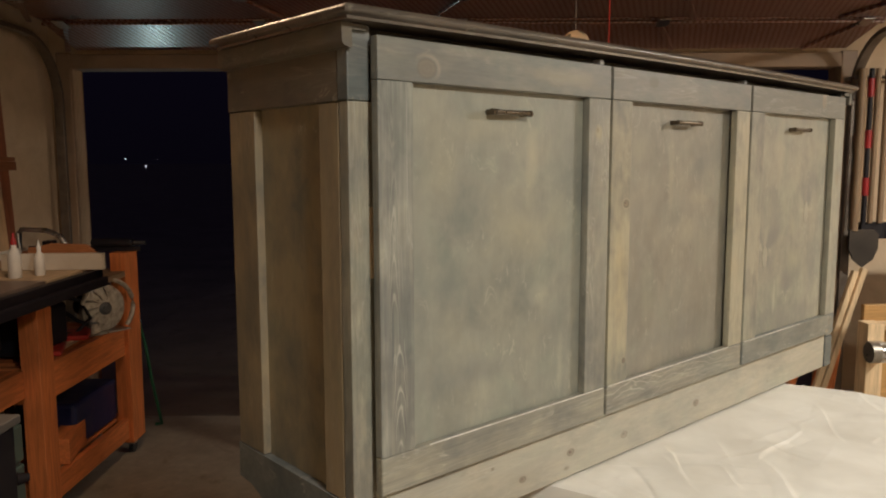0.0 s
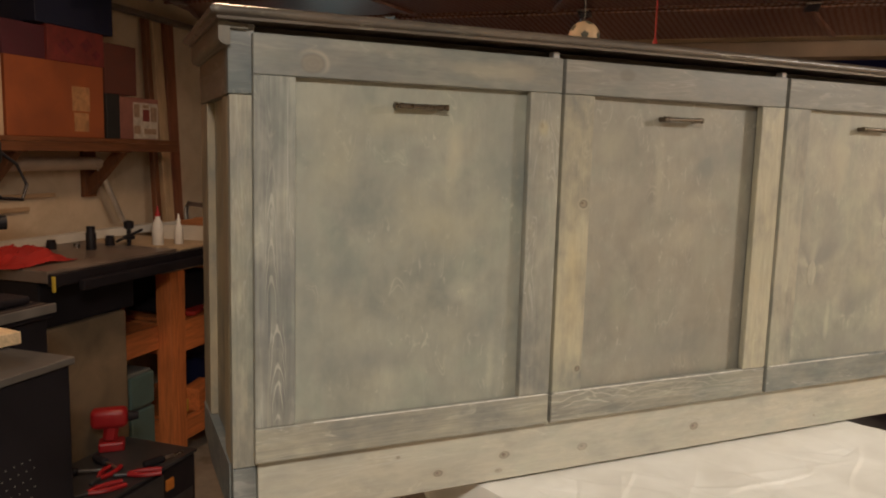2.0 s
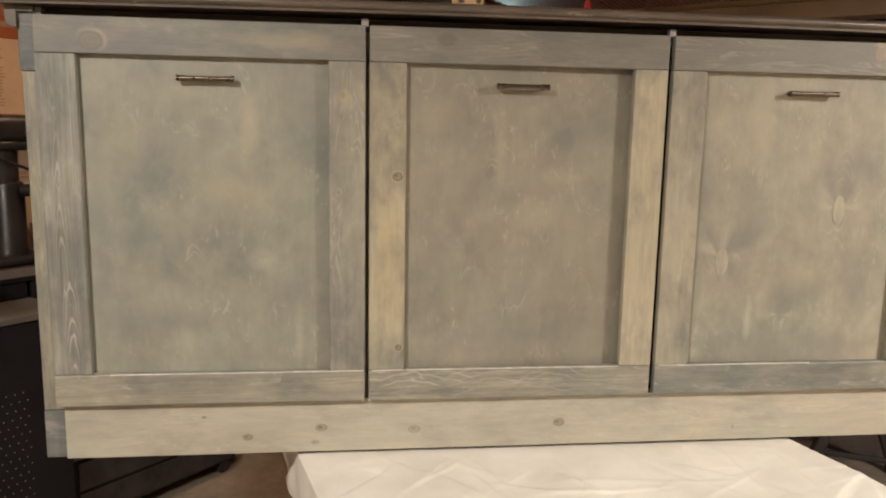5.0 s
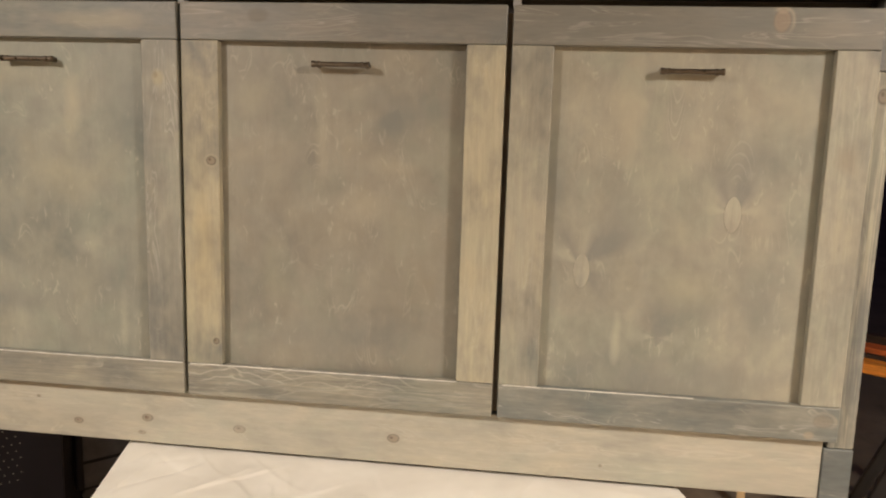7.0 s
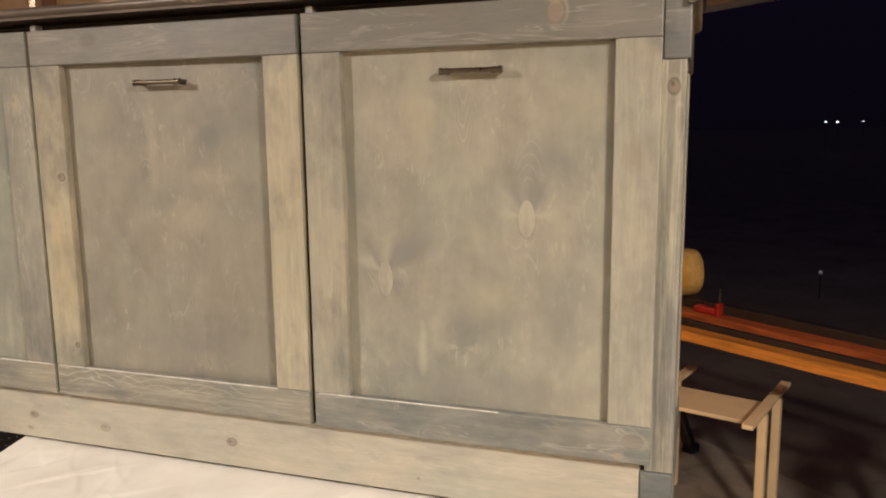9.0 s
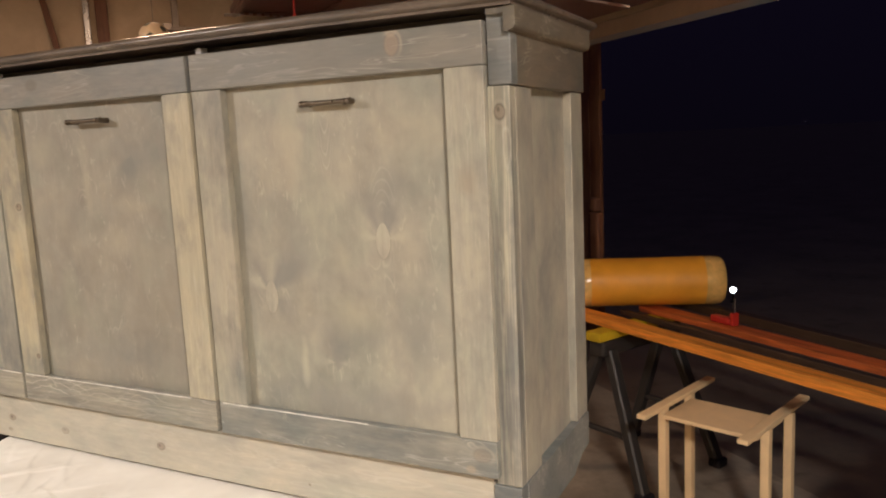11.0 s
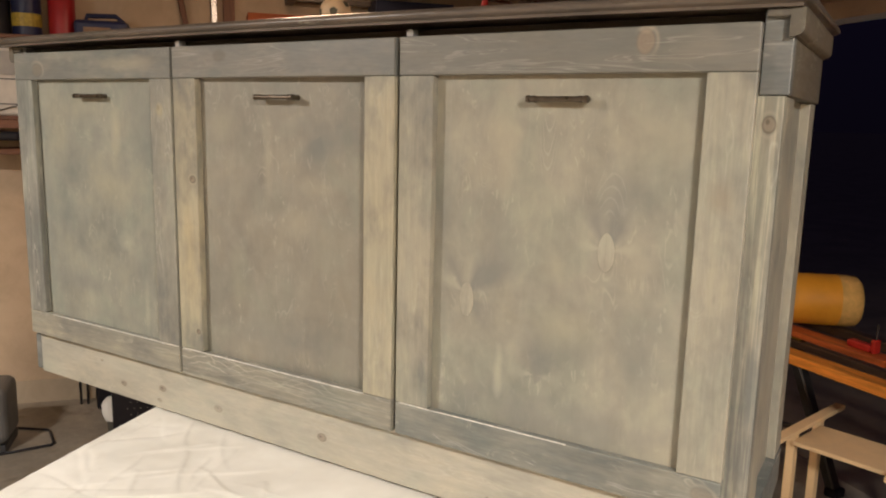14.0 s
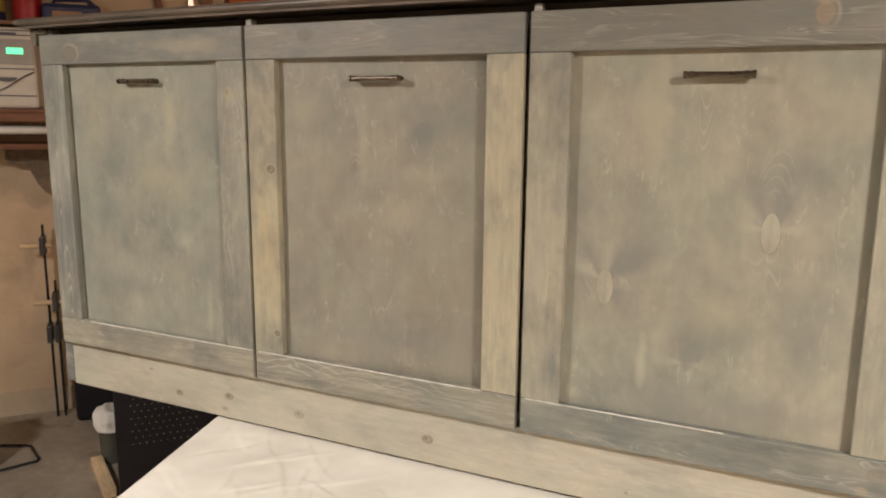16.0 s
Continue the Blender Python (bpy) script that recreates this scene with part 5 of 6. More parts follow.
for x in (-0.15, 0.15):
    for y in (-0.36, 0.36):
        bm = B()
        tube_into(bm, (x - 0.012, y, FZ + 0.03), (x + 0.012, y, FZ + 0.03), 0.03, n=14)
        part("wheel", bm, DARKSTEEL, tray, smooth=True)
part("latch", boxed(0.1905, 0.199, 0.205, 0.255, 0.10, 0.15, bevel=0.002), plain("orange_latch", (0.55, 0.18, 0.03), 0.5), tray, "orange latch")
part("drawer", boxed(0.1905, 0.196, -0.39, 0.39, FZ + 0.08, 0.05, bevel=0.003), DARKSTEEL, tray)
part("drawer", boxed(0.1905, 0.196, -0.39, 0.19, 0.065, 0.185, bevel=0.003), DARKSTEEL, tray)
drill = gthing("cordless_drill", -1.75, 2.72, 0.2155, "bulky red cordless drill standing on its battery on the tool chest", "drill", rz=38)
part("battery", boxed(-0.065, 0.045, -0.042, 0.042, 0.0, 0.045, bevel=0.01), RED, drill)
bm = B()
beam_into(bm, (-0.02, 0, 0.04), (-0.005, 0, 0.13), 0.06, 0.062, 0.016, up=(1, 0, 0.1))
box_into(bm, -0.095, 0.06, -0.04, 0.04, 0.105, 0.195, 0.025, 3)
part("body", bm, RED, drill, smooth=True)
bm = B()
tube_into(bm, (0.061, 0, 0.15), (0.105, 0, 0.15), 0.026, 0.016, n=14)
part("chuck", bm, BLACK, drill, smooth=True)
holder = gthing("red_tool", -1.72, 2.22, 0.2155, "upright red plastic tool case on the black chest", "tool case", "red tools", 12)
part("case", boxed(-0.035, 0.035, -0.07, 0.07, 0.0, 0.17, bevel=0.014), RED, holder)
part("grip", boxed(-0.014, 0.014, -0.04, 0.04, 0.1705, 0.195, bevel=0.006), RED, holder)
for x, y, rz, r in ((-1.52, 2.30, 62, 0.10), (-1.50, 2.50, 35, 0.085), (-1.57, 2.42, 100, 0.075)):
    p = gthing("pliers", x, y, 0.2155, "pliers with red plastic grips lying on the tool chest", "pliers", "red tools", rz)
    for k in (-1, 1):
        bm = B()
        sweep_into(bm, [(0.01, 0.004 * k, 0.012), (0.05, 0.022 * k, 0.012), (0.09, 0.026 * k, 0.012), (0.09 + r * 0.6, 0.02 * k, 0.012)], 0.0105, 8)
        part("grip", bm, RED, p, "red plastic grip", smooth=True)
    bm = B()
    box_into(bm, -0.05, 0.012, -0.011, 0.011, 0.003, 0.019, 0.006)
    part("jaw", bm, DARKSTEEL, p)
for x, y, rz in ((-1.70, 2.44, 30), (-1.66, 2.56, -20), (-1.46, 2.68, 70)):
    tool = gthing("hand_tool", x, y, 0.2155, "black and steel hand tool lying on the tool chest", "hand tool", "hand tools", rz)
    part("handle", boxed(-0.09, 0.01, -0.017, 0.017, 0.0, 0.03, bevel=0.012), BLACK, tool)
    bm = B()
    tube_into(bm, (0.01, 0, 0.015), (0.10, 0, 0.015), 0.007, n=10)
    part("shank", bm, STEEL, tool, smooth=True)

# black perforated steel cabinet with the drill press on it
stand = gthing("steel_tool_stand", -1.52, 1.68, 0.0, "black steel tool stand with perforated side panels and a grey rim", "tool stand")
part("body", boxed(-0.30, 0.32, -0.258, 0.24, FZ + 0.005, 0.885, bevel=0.008), BLACK, stand)
part("rim", boxed(-0.31, 0.333, -0.25, 0.25, 0.886, 0.91, bevel=0.004), plain("grey_rim", (0.22, 0.21, 0.20), 0.4, 0.6), stand, "worn grey metal rim")
part("upper_table", boxed(-0.30, 0.08, -0.25, 0.42, 0.98, 1.03, bevel=0.006), BLACK, stand)
part("table_edge", boxed(0.081, 0.095, -0.25, 0.42, 1.0, 1.032, bevel=0.002), plain("grey_edge", (0.25, 0.24, 0.23), 0.4, 0.6), stand)
part("riser", boxed(-0.29, 0.06, -0.24, 0.236, 0.911, 0.979, bevel=0.004), BLACK, stand)
part("rear_body", boxed(-0.29, 0.06, 0.2505, 0.41, FZ + 0.005, 0.979, bevel=0.006), BLACK, stand)
for x in (-0.27, -0.18, -0.09, 0.0, 0.055):
    part("slot_edge", boxed(x - 0.005, x + 0.005, -0.24, 0.41, 1.0302, 1.0308), GALV, stand, "bright worn edge of a table slot")
HOLE = plain("pale_hole", (0.27, 0.25, 0.22), 0.5)
bm_hole = B()
lathe_into(bm_hole, ((0.0024, 0.0), (0.0024, 0.0012)), 8)
hole_mesh = mesh_of("hole", bm_hole, HOLE)
for k in range(10):
    for r in range(17):
        h = new("hole", hole_mesh)
        h.parent, h.matrix_basis = stand, pose(0.3205, -0.19 + k * 0.029 + 0.0145 * (r % 2), 0.15 + r * 0.03, 0, 90, 0)
press = gthing("drill_press", -1.62, 1.935, 1.031, "black bench drill press with a round column and a cable loop", "drill press")
part("foot", boxed(-0.13, 0.13, -0.16, 0.12, 0.0, 0.03, bevel=0.01), BLACK, press)
CASTING = plain("dark_cast_paint", (0.019, 0.017, 0.017), 0.34, 0.0, 0.4, 14.0)
bm = B()
lathe_into(bm, ((0.072, 0.03), (0.07, 0.05), (0.066, 0.06), (0.065, 0.31), (0.062, 0.316), (0.05, 0.32)), 24)
part("collar", bm, CASTING, press, smooth=True)
bm = B()
tube_into(bm, (0, 0, 0.31), (0, 0, 0.46), 0.05, n=20)
part("column", bm, CASTING, press, smooth=True)
bm = B()
box_into(bm, -0.07, 0.07, -0.30, 0.10, 0.47, 0.575, 0.03, 4)
box_into(bm, -0.06, 0.06, -0.07, 0.085, 0.44, 0.48, 0.015, 3)
part("head", bm, CASTING, press, smooth=True)
bm = B()
tube_into(bm, (0.072, -0.26, 0.545), (0.072, -0.05, 0.545), 0.024, n=14)
part("sleeve", bm, plain("grey_sleeve", (0.07, 0.064, 0.06), 0.4), press, "grey metal sleeve", smooth=True)
part("quill_box", boxed(-0.05, 0.09, -0.36, -0.13, 0.36, 0.46, bevel=0.012), BLACK, press)
bm = B()
for q in range(4):
    tube_into(bm, (0.091, -0.30 + q * 0.035, 0.44), (0.098, -0.30 + q * 0.035, 0.44), 0.011, n=10)
part("chrome_screws", bm, STEEL, press, "row of bright screw heads", smooth=True)
bm = B()
tube_into(bm, (0.0, -0.24, 0.30), (0.0, -0.24, 0.36), 0.035, 0.045, n=16)
part("quill", bm, DARKSTEEL, press, smooth=True)
bm = B()
tube_into(bm, (0.0, -0.30, 0.18), (0.02, -0.13, 0.18), 0.085, 0.07, n=24)
tube_into(bm, (0.02, -0.128, 0.18), (0.025, -0.085, 0.17), 0.045, 0.03, n=18)
part("motor", bm, CASTING, press, "dark finned motor", smooth=True)
bm = B()
tube_into(bm, (0.055, 0.03, 0.285), (0.085, 0.075, 0.285), 0.024, n=14)
part("knob", bm, BLACK, press, smooth=True)
bm = B()
sweep_into(bm, [(0.08, -0.24, 0.56), (0.10, -0.15, 0.48), (0.11, -0.06, 0.41), (0.11, 0.04, 0.37), (0.10, 0.13, 0.36), (0.08, 0.17, 0.41), (0.06, 0.15, 0.48), (0.04, 0.09, 0.53)], 0.006, 8)
part("cable", bm, BLACK, press, "black loop of power cable", smooth=True)
single("pine_offcut", boxed(-0.16, 0.16, -0.19, 0.19, 0.0, 0.035, bevel=0.003), PINE["x"], G @ pose(-1.27, 1.47, 1.033, 0, 0, -8), "pale pine board end lying on the tool stand", "board")

# ---- low on the left wall ----
vac = gthing("grey_heater", -1.90, 0.71, FZ, "dull grey portable heater standing by the wall", "heater")
part("body", boxed(-0.14, 0.14, -0.13, 0.13, 0.05, 0.36, bevel=0.045, segments=4), plain("grey_enamel", (0.13, 0.127, 0.12), 0.5), vac)
for k in range(6):
    part("louvre", boxed(0.1405, 0.15, -0.09, 0.05, 0.10 + k * 0.036, 0.116 + k * 0.036, bevel=0.002), DARKSTEEL, vac)
for y in (-0.08, 0.10):
    part("foot", boxed(-0.13, 0.13, y - 0.015, y + 0.015, 0.0, 0.049, bevel=0.005), DARKSTEEL, vac)
wire = gthing("wire_stand", -1.90, 0.93, FZ, "bent black wire frame lying on the floor", "wire frame")
bm = B()
sweep_into(bm, [(-0.30, -0.42, 0.009), (-0.215, -0.14, 0.009), (-0.15, 0.03, 0.009), (-0.13, 0.055, 0.009), (0.05, 0.108, 0.009), (0.075, 0.10, 0.009), (0.125, -0.06, 0.009), (0.20, -0.42, 0.009)], 0.007, 8)
part("wire", bm, BLACK, wire, smooth=True)
for k, (y, z0, z1) in enumerate(((1.085, 0.04, 1.12), (1.125, 0.04, 0.80))):
    cl = gthing("bar_clamp", VL + 0.10, y, FZ, "black bar clamp with a wooden handle leaning by the wall", "clamp", "bar clamps")
    part("bar", boxed(-0.012, 0.012, -0.006, 0.006, z0 - 0.04, z1, bevel=0.002), BLACK, cl)
    part("jaw", boxed(-0.02, 0.09, -0.015, 0.015, z1 - 0.16, z1 - 0.06, bevel=0.006), DARKSTEEL, cl)
    part("jaw", boxed(-0.02, 0.09, -0.015, 0.015, z0 + 0.42, z0 + 0.52, bevel=0.006), DARKSTEEL, cl)
    bm = B()
    tube_into(bm, (0.06, -0.11, z1 - 0.11), (0.06, 0.04, z1 - 0.11), 0.014, n=12)
    part("handle", bm, PINE["y"], cl, "turned wooden handle", smooth=True)
bin_ = gthing("paper_tub", -1.72, 1.385, FZ, "small dark tub with crumpled white paper in it", "tub")
bm = B()
lathe_into(bm, ((0.05, 0.0), (0.06, 0.19), (0.063, 0.195), (0.057, 0.192)), 24)
part("tub", bm, plain("grey_green_tub", (0.10, 0.10, 0.085), 0.6), bin_, smooth=True)
bm = B()
bmesh.ops.create_icosphere(bm, subdivisions=4, radius=0.052, matrix=Matrix.Translation((0, 0, 0.215)))
for v in bm.verts:
    v.co += (v.co - Vector((0, 0, 0.215))).normalized() * 0.03 * (1 - 2 * abs(noise.noise(v.co * 17))) + Vector((0, -0.01, 0.03)) * noise.noise(v.co * 9)
part("paper", bm, WHITEPLASTIC, bin_, "crumpled white paper")
single("black_bag", boxed(-0.07, 0.07, -0.10, 0.11, 0.0, 0.25, bevel=0.025, segments=3), BLACK, G @ pose(-2.37, 1.29, FZ), "black bag standing on the floor by the wall", "bag")
single("pine_batten", boxed(-0.20, 0.20, -0.028, 0.028, 0.0, 0.045, bevel=0.004), PINE["x"], G @ pose(-1.50, 1.345, FZ, 0, 0, 10), "pale pine batten lying on the floor", "offcut")
# white machine with a green display
fx = gthing("white_stereo", VL + 0.15, 0.72, SZ, "white electronic unit with a glowing green display on the shelf", "electronic unit")
part("case", boxed(-0.13, 0.13, -0.30, 0.42, 0.0, 0.405, bevel=0.015), plain("off_white_case", (0.60, 0.56, 0.50), 0.45, 0.0, 0.2), fx)
part("band", boxed(0.131, 0.136, -0.29, 0.41, 0.22, 0.345, bevel=0.002), plain("grey_band", (0.36, 0.34, 0.31), 0.4), fx)
part("display", boxed(0.1365, 0.139, 0.29, 0.365, 0.272, 0.302, bevel=0.001), glow("green_display", (0.16, 1.0, 0.5), 1.3), fx, "glowing green display")
for z in (0.195, 0.362, 0.385, 0.06):
    part("groove", boxed(0.1305, 0.134, -0.29, 0.41, z, z + 0.006), DARKSTEEL, fx)
part("button_strip", boxed(0.1305, 0.1335, 0.24, 0.34, 0.368, 0.378, bevel=0.001), DARKSTEEL, fx)
bm = B()
sweep_into(bm, [(0.142, 0.05, 0.02), (0.143, 0.18, 0.06), (0.143, 0.28, 0.105), (0.143, 0.36, 0.16), (0.142, 0.41, 0.185)], 0.003, 6)
part("cable", bm, BLACK, fx, "thin black cable hanging across the front", smooth=True)
bm = B()
profile_into(bm, [(0.28 + 0.05 * math.cos(a), 0.155 - 0.022 * max(0, math.sin(a))) for a in (k * math.pi / 10 for k in range(11))], "x", 0.131, 0.14)
part("grip", bm, DARKSTEEL, fx, "dark finger grip")
bm = B()
tube_into(bm, (0, -0.35, 0), (0, 0.5, 0), 0.022, n=16)
single("white_tube", bm, WHITEPLASTIC, G @ pose(VL + 0.24, 0.75, 1.50), "white tube hanging under the shelf", "tube", smooth=True)
single("roller_handle", boxed(-0.03, 0.03, -0.08, 0.08, 0.0, 0.05, bevel=0.015), BLACK, G @ pose(VL + 0.24, 0.80, 1.475), "black fitting on the tube under the shelf", "fitting")
single("lower_shelf_board", boxed(0.0, 0.28, -0.60, 0.55, 0.0, 0.03, bevel=0.003), BROWNWOOD["y"], G @ pose(VL + 0.001, 0.75, 1.40), "second dark board below the wall shelf", "board")
# cans above
up = gthing("upper_shelf", VL, 1.15, 2.03, "upper wall shelf of dark board", "shelf")
part("board", boxed(0.001, 0.28, -0.60, 0.62, 0.0, 0.02, bevel=0.002), BROWNWOOD["y"], up)
part("bracket", boxed(0.001, 0.24, 0.55, 0.58, -0.16, -0.001, bevel=0.003), BROWNWOOD["x"], up)
for y, r, h, mat, lab in ((0.93, 0.075, 0.24, NAVY, "blue paint can with a yellow label"), (1.11, 0.07, 0.24, RED, "red plastic canister"), (0.78, 0.07, 0.22, BLACK, "dark can")):
    c = gthing("can", VL + 0.15, y, 2.0505, lab + " on the upper shelf", "can", "cans on the upper shelf")
    bm = B()
    lathe_into(bm, ((r, 0.0), (r, h), (r * 0.94, h + 0.006), (r * 0.94, h + 0.001)), 24)
    part("body", bm, mat, c, smooth=True)
    if mat is NAVY:
        bm = B()
        lathe_into(bm, ((r + 0.001, 0.05), (r + 0.001, 0.12)), 24)
        part("label", bm, plain("yellow_label", (0.45, 0.33, 0.05), 0.5, 0.0, 0.5, 40.0), c, "yellow printed label")
gun = gthing("blue_tool_case", VL + 0.15, 1.33, 2.0505, "dark blue plastic tool case with a handle", "tool case")
part("case", boxed(-0.09, 0.10, -0.15, 0.13, 0.0, 0.10, bevel=0.02), NAVY, gun)
bm = B()
sweep_into(bm, [(0.0, -0.10, 0.095), (0.0, -0.09, 0.13), (0.0, 0.06, 0.135), (0.0, 0.10, 0.10)], 0.014, 10)
part("handle", bm, NAVY, gun, smooth=True)
part("label", boxed(0.1005, 0.102, -0.10, 0.04, 0.02, 0.06), INKGREY, gun)
# long poles against the wall
for y, y1, mat, r, lab in ((1.86, 1.70, BROWNWOOD["z"], 0.02, "dark wooden pole"), (1.93, 1.935, STEEL, 0.014, "bright metal strip"), (2.02, 2.02, BROWNWOOD["z"], 0.04, "dark brown post")):
    bm = B()
    beam_into(bm, (0.06, y + (y - y1) * 2, FZ), (0.03, y1, 2.55), 0.07 if r > 0.03 else 0.035, 0.03, 0.003, up=(1, 0, 0))
    single("wall_pole", bm, mat, G @ pose(VL, 0, 0.004), lab + " leaning upright against the wall", "pole", "poles against the wall")

# ---- behind the cabinet: saw horses, boards, bolster, rack ----
HORSE = plain("worn_black_plastic", (0.035, 0.032, 0.03), 0.5, 0.0, 0.4, 8.0)


def sawhorse(m):
    s = thing("saw_horse", m, "folding black plastic saw horse with a yellow top rail", "saw horse", "saw horses")
    part("top_rail", boxed(-0.33, 0.33, -0.045, 0.045, 0.60, 0.645, bevel=0.006), plain("yellow_plastic", (0.62, 0.43, 0.02), 0.45), s, "yellow plastic top rail")
    part("beam", boxed(-0.31, 0.31, -0.05, 0.05, 0.52, 0.599, bevel=0.015), HORSE, s)
    for x in (-0.24, 0.24):
        for y in (-1, 1):
            bm = B()
            beam_into(bm, (x, y * 0.03, 0.55), (x * 1.25, y * 0.27, FZ + 0.03), 0.062, 0.05, 0.008, up=(0, 1, 0.1))
            leg = part("leg", bm, HORSE, s)
            part("foot_pad", boxed(x * 1.25 - 0.04, x * 1.25 + 0.04, y * 0.275 - 0.035, y * 0.275 + 0.035, FZ + 0.001, FZ + 0.05, bevel=0.012), BLACK, leg, "black rubber foot")
        bm = B()
        beam_into(bm, (x * 1.14, -0.19, 0.14), (x * 1.14, 0.19, 0.14), 0.025, 0.025, 0.004)
        part("brace", bm, HORSE, s)
    return s


sawhorse(pose(2.60, 3.62, 0, 0, 0, 64))
RUSTWOOD = wood("rust_red_wood", (0.62, 0.145, 0.035), "x", 0.6, 0.5)
DARKBAR = wood("dark_bar_wood", (0.05, 0.028, 0.018), "x", 0.5, 0.5)
boards = ((2.30, 3.62, 3.95, 2.455, 0.667, 0.088, 0.044), (2.60, 3.85, 4.10, 2.72, 0.664, 0.10, 0.03), (2.50, 3.73, 4.05, 2.585, 0.660, 0.03, 0.03), (2.72, 4.02, 4.3, 2.78, 0.667, 0.06, 0.045))
for k, (x0, y0, x1, y1, z, w, h) in enumerate(boards):
    bm = B()
    L = math.hypot(x1 - x0, y1 - y0)
    box_into(bm, 0, L, -w / 2, w / 2, -h / 2, h / 2, 0.004)
    single("timber_board", bm, (REDWOOD["x"], RUSTWOOD, DARKBAR, DARKBAR)[k], pose(x0, y0, z, 0, 0, math.degrees(math.atan2(y1 - y0, x1 - x0))),
           "long reddish timber board laid across the saw horses" if k < 2 else "dark stained bar laid beside the boards", "board", "boards on the saw horses")
sawhorse(pose(3.86, 2.64, 0, 0, 0, 64))
bol = thing("orange_bolster", pose(2.607, 3.815, 0.811), "orange-yellow foam roll wrapped in clear film", "foam roll")
bm = B()
L, R = 0.39, 0.127
lathe_into(bm, ((R * 0.55, -L), (R * 0.86, -L + 0.004), (R * 0.97, -L + 0.02), (R, -L + 0.06), (R * 0.985, 0), (R, L - 0.06), (R * 0.97, L - 0.02), (R * 0.86, L - 0.004), (R * 0.55, L)), 40, pose(0, 0, 0, 0, 0, 20) @ pose(0, 0, 0, 0, 90, 0))
part("roll", bm, plain("orange_vinyl", (0.82, 0.37, 0.03), 0.5, 0.0, 0.18, 5.0), bol, smooth=True)
FILM = plain("wrapped_film", (0.80, 0.50, 0.16), 0.15, 0.0, 0.35, 18.0, 0.6, 45.0)
for s in (-1, 1):
    bm = B()
    lathe_into(bm, ((R * 1.006, s * (L - 0.10)), (R * 1.008, s * (L - 0.06)), (R * 0.98, s * (L - 0.018)), (R * 0.87, s * (L - 0.001))), 40, pose(0, 0, 0, 0, 0, 20) @ pose(0, 0, 0, 0, 90, 0))
    part("film_band", bm, FILM, bol, "shiny band of clear wrapping film", smooth=True)
cl = thing("red_clamp", pose(3.035, 3.53, 0.681, 0, 0, -38), "red bar clamp lying on the boards", "clamp")
part("body", boxed(-0.075, 0.045, -0.022, 0.022, 0.0, 0.034, bevel=0.009), REDPAINT, cl)
part("jaw", boxed(0.048, 0.068, -0.02, 0.02, 0.0, 0.062, bevel=0.005), REDPAINT, cl)
bm = B()
tube_into(bm, (0.06, 0, 0.0625), (0.06, 0, 0.13), 0.0045, n=8)
part("screw", bm, DARKSTEEL, cl, smooth=True)

# little bare wood rack
PALEPINE = {a: plain("sanded_pine_" + a, (0.92, 0.69, 0.40), 0.6, 0.0, 0.16, 6.0, 0.15, 70.0) for a in "xyz"}
rk = thing("wood_rack", pose(3.076, 3.168, 0, 0, 0, -18), "small bare pine stool frame with two crossbars on top", "stool frame")
RH = 0.41
for s in (-1, 1):
    part("crossbar", boxed(s * 0.217 - 0.022, s * 0.217 + 0.022, -0.325, 0.325, RH - 0.02, RH, bevel=0.003), PALEPINE["y"], rk)
    for y in (-0.115, 0.13):
        part("leg", boxed(s * 0.2265 - 0.018, s * 0.2265 + 0.018, y - 0.018, y + 0.018, FZ, RH - 0.0205, bevel=0.003), PALEPINE["z"], rk)
part("seat_panel", boxed(-0.2065, 0.2065, -0.165, 0.108, RH - 0.062, RH - 0.044, bevel=0.003), PALEPINE["x"], rk)

# ---- right side, seen past the cabinet ----
frame_cart = gthing("wood_cart", 2.13, 3.60, 0.0, "light pine frame cart lying on its side with a castor", "cart")
part("panel", boxed(-0.10, 0.55, 0.06, 0.09, FZ, 0.875, bevel=0.003), wood("ochre_ply", (0.52, 0.30, 0.11), "x", 0.3), frame_cart)
part("stud", boxed(-0.13, -0.05, -0.04, 0.055, FZ, 0.80, bevel=0.003), PINE["z"], frame_cart)
part("stud", boxed(0.20, 0.29, -0.04, 0.055, FZ, 0.80, bevel=0.003), PINE["z"], frame_cart)
part("rail", boxed(-0.045, 0.195, -0.035, 0.05, 0.77, 0.799, bevel=0.003), PINE["x"], frame_cart)
c = part("caster", boxed(-0.135, -0.06, -0.09, -0.041, 0.62, 0.72, bevel=0.006), STEEL, frame_cart, "chrome swivel castor")
bm = B()
tube_into(bm, (-0.155, -0.10, 0.675), (-0.115, -0.10, 0.675), 0.05, n=20)
part("wheel", bm, plain("worn_caster_steel", (0.32, 0.29, 0.25), 0.35, 0.7, 0.4, 40.0), c, smooth=True)
bm = B()
tube_into(bm, (-0.112, -0.10, 0.675), (-0.085, -0.10, 0.675), 0.036, n=18)
part("hub", bm, STEEL, c, smooth=True)
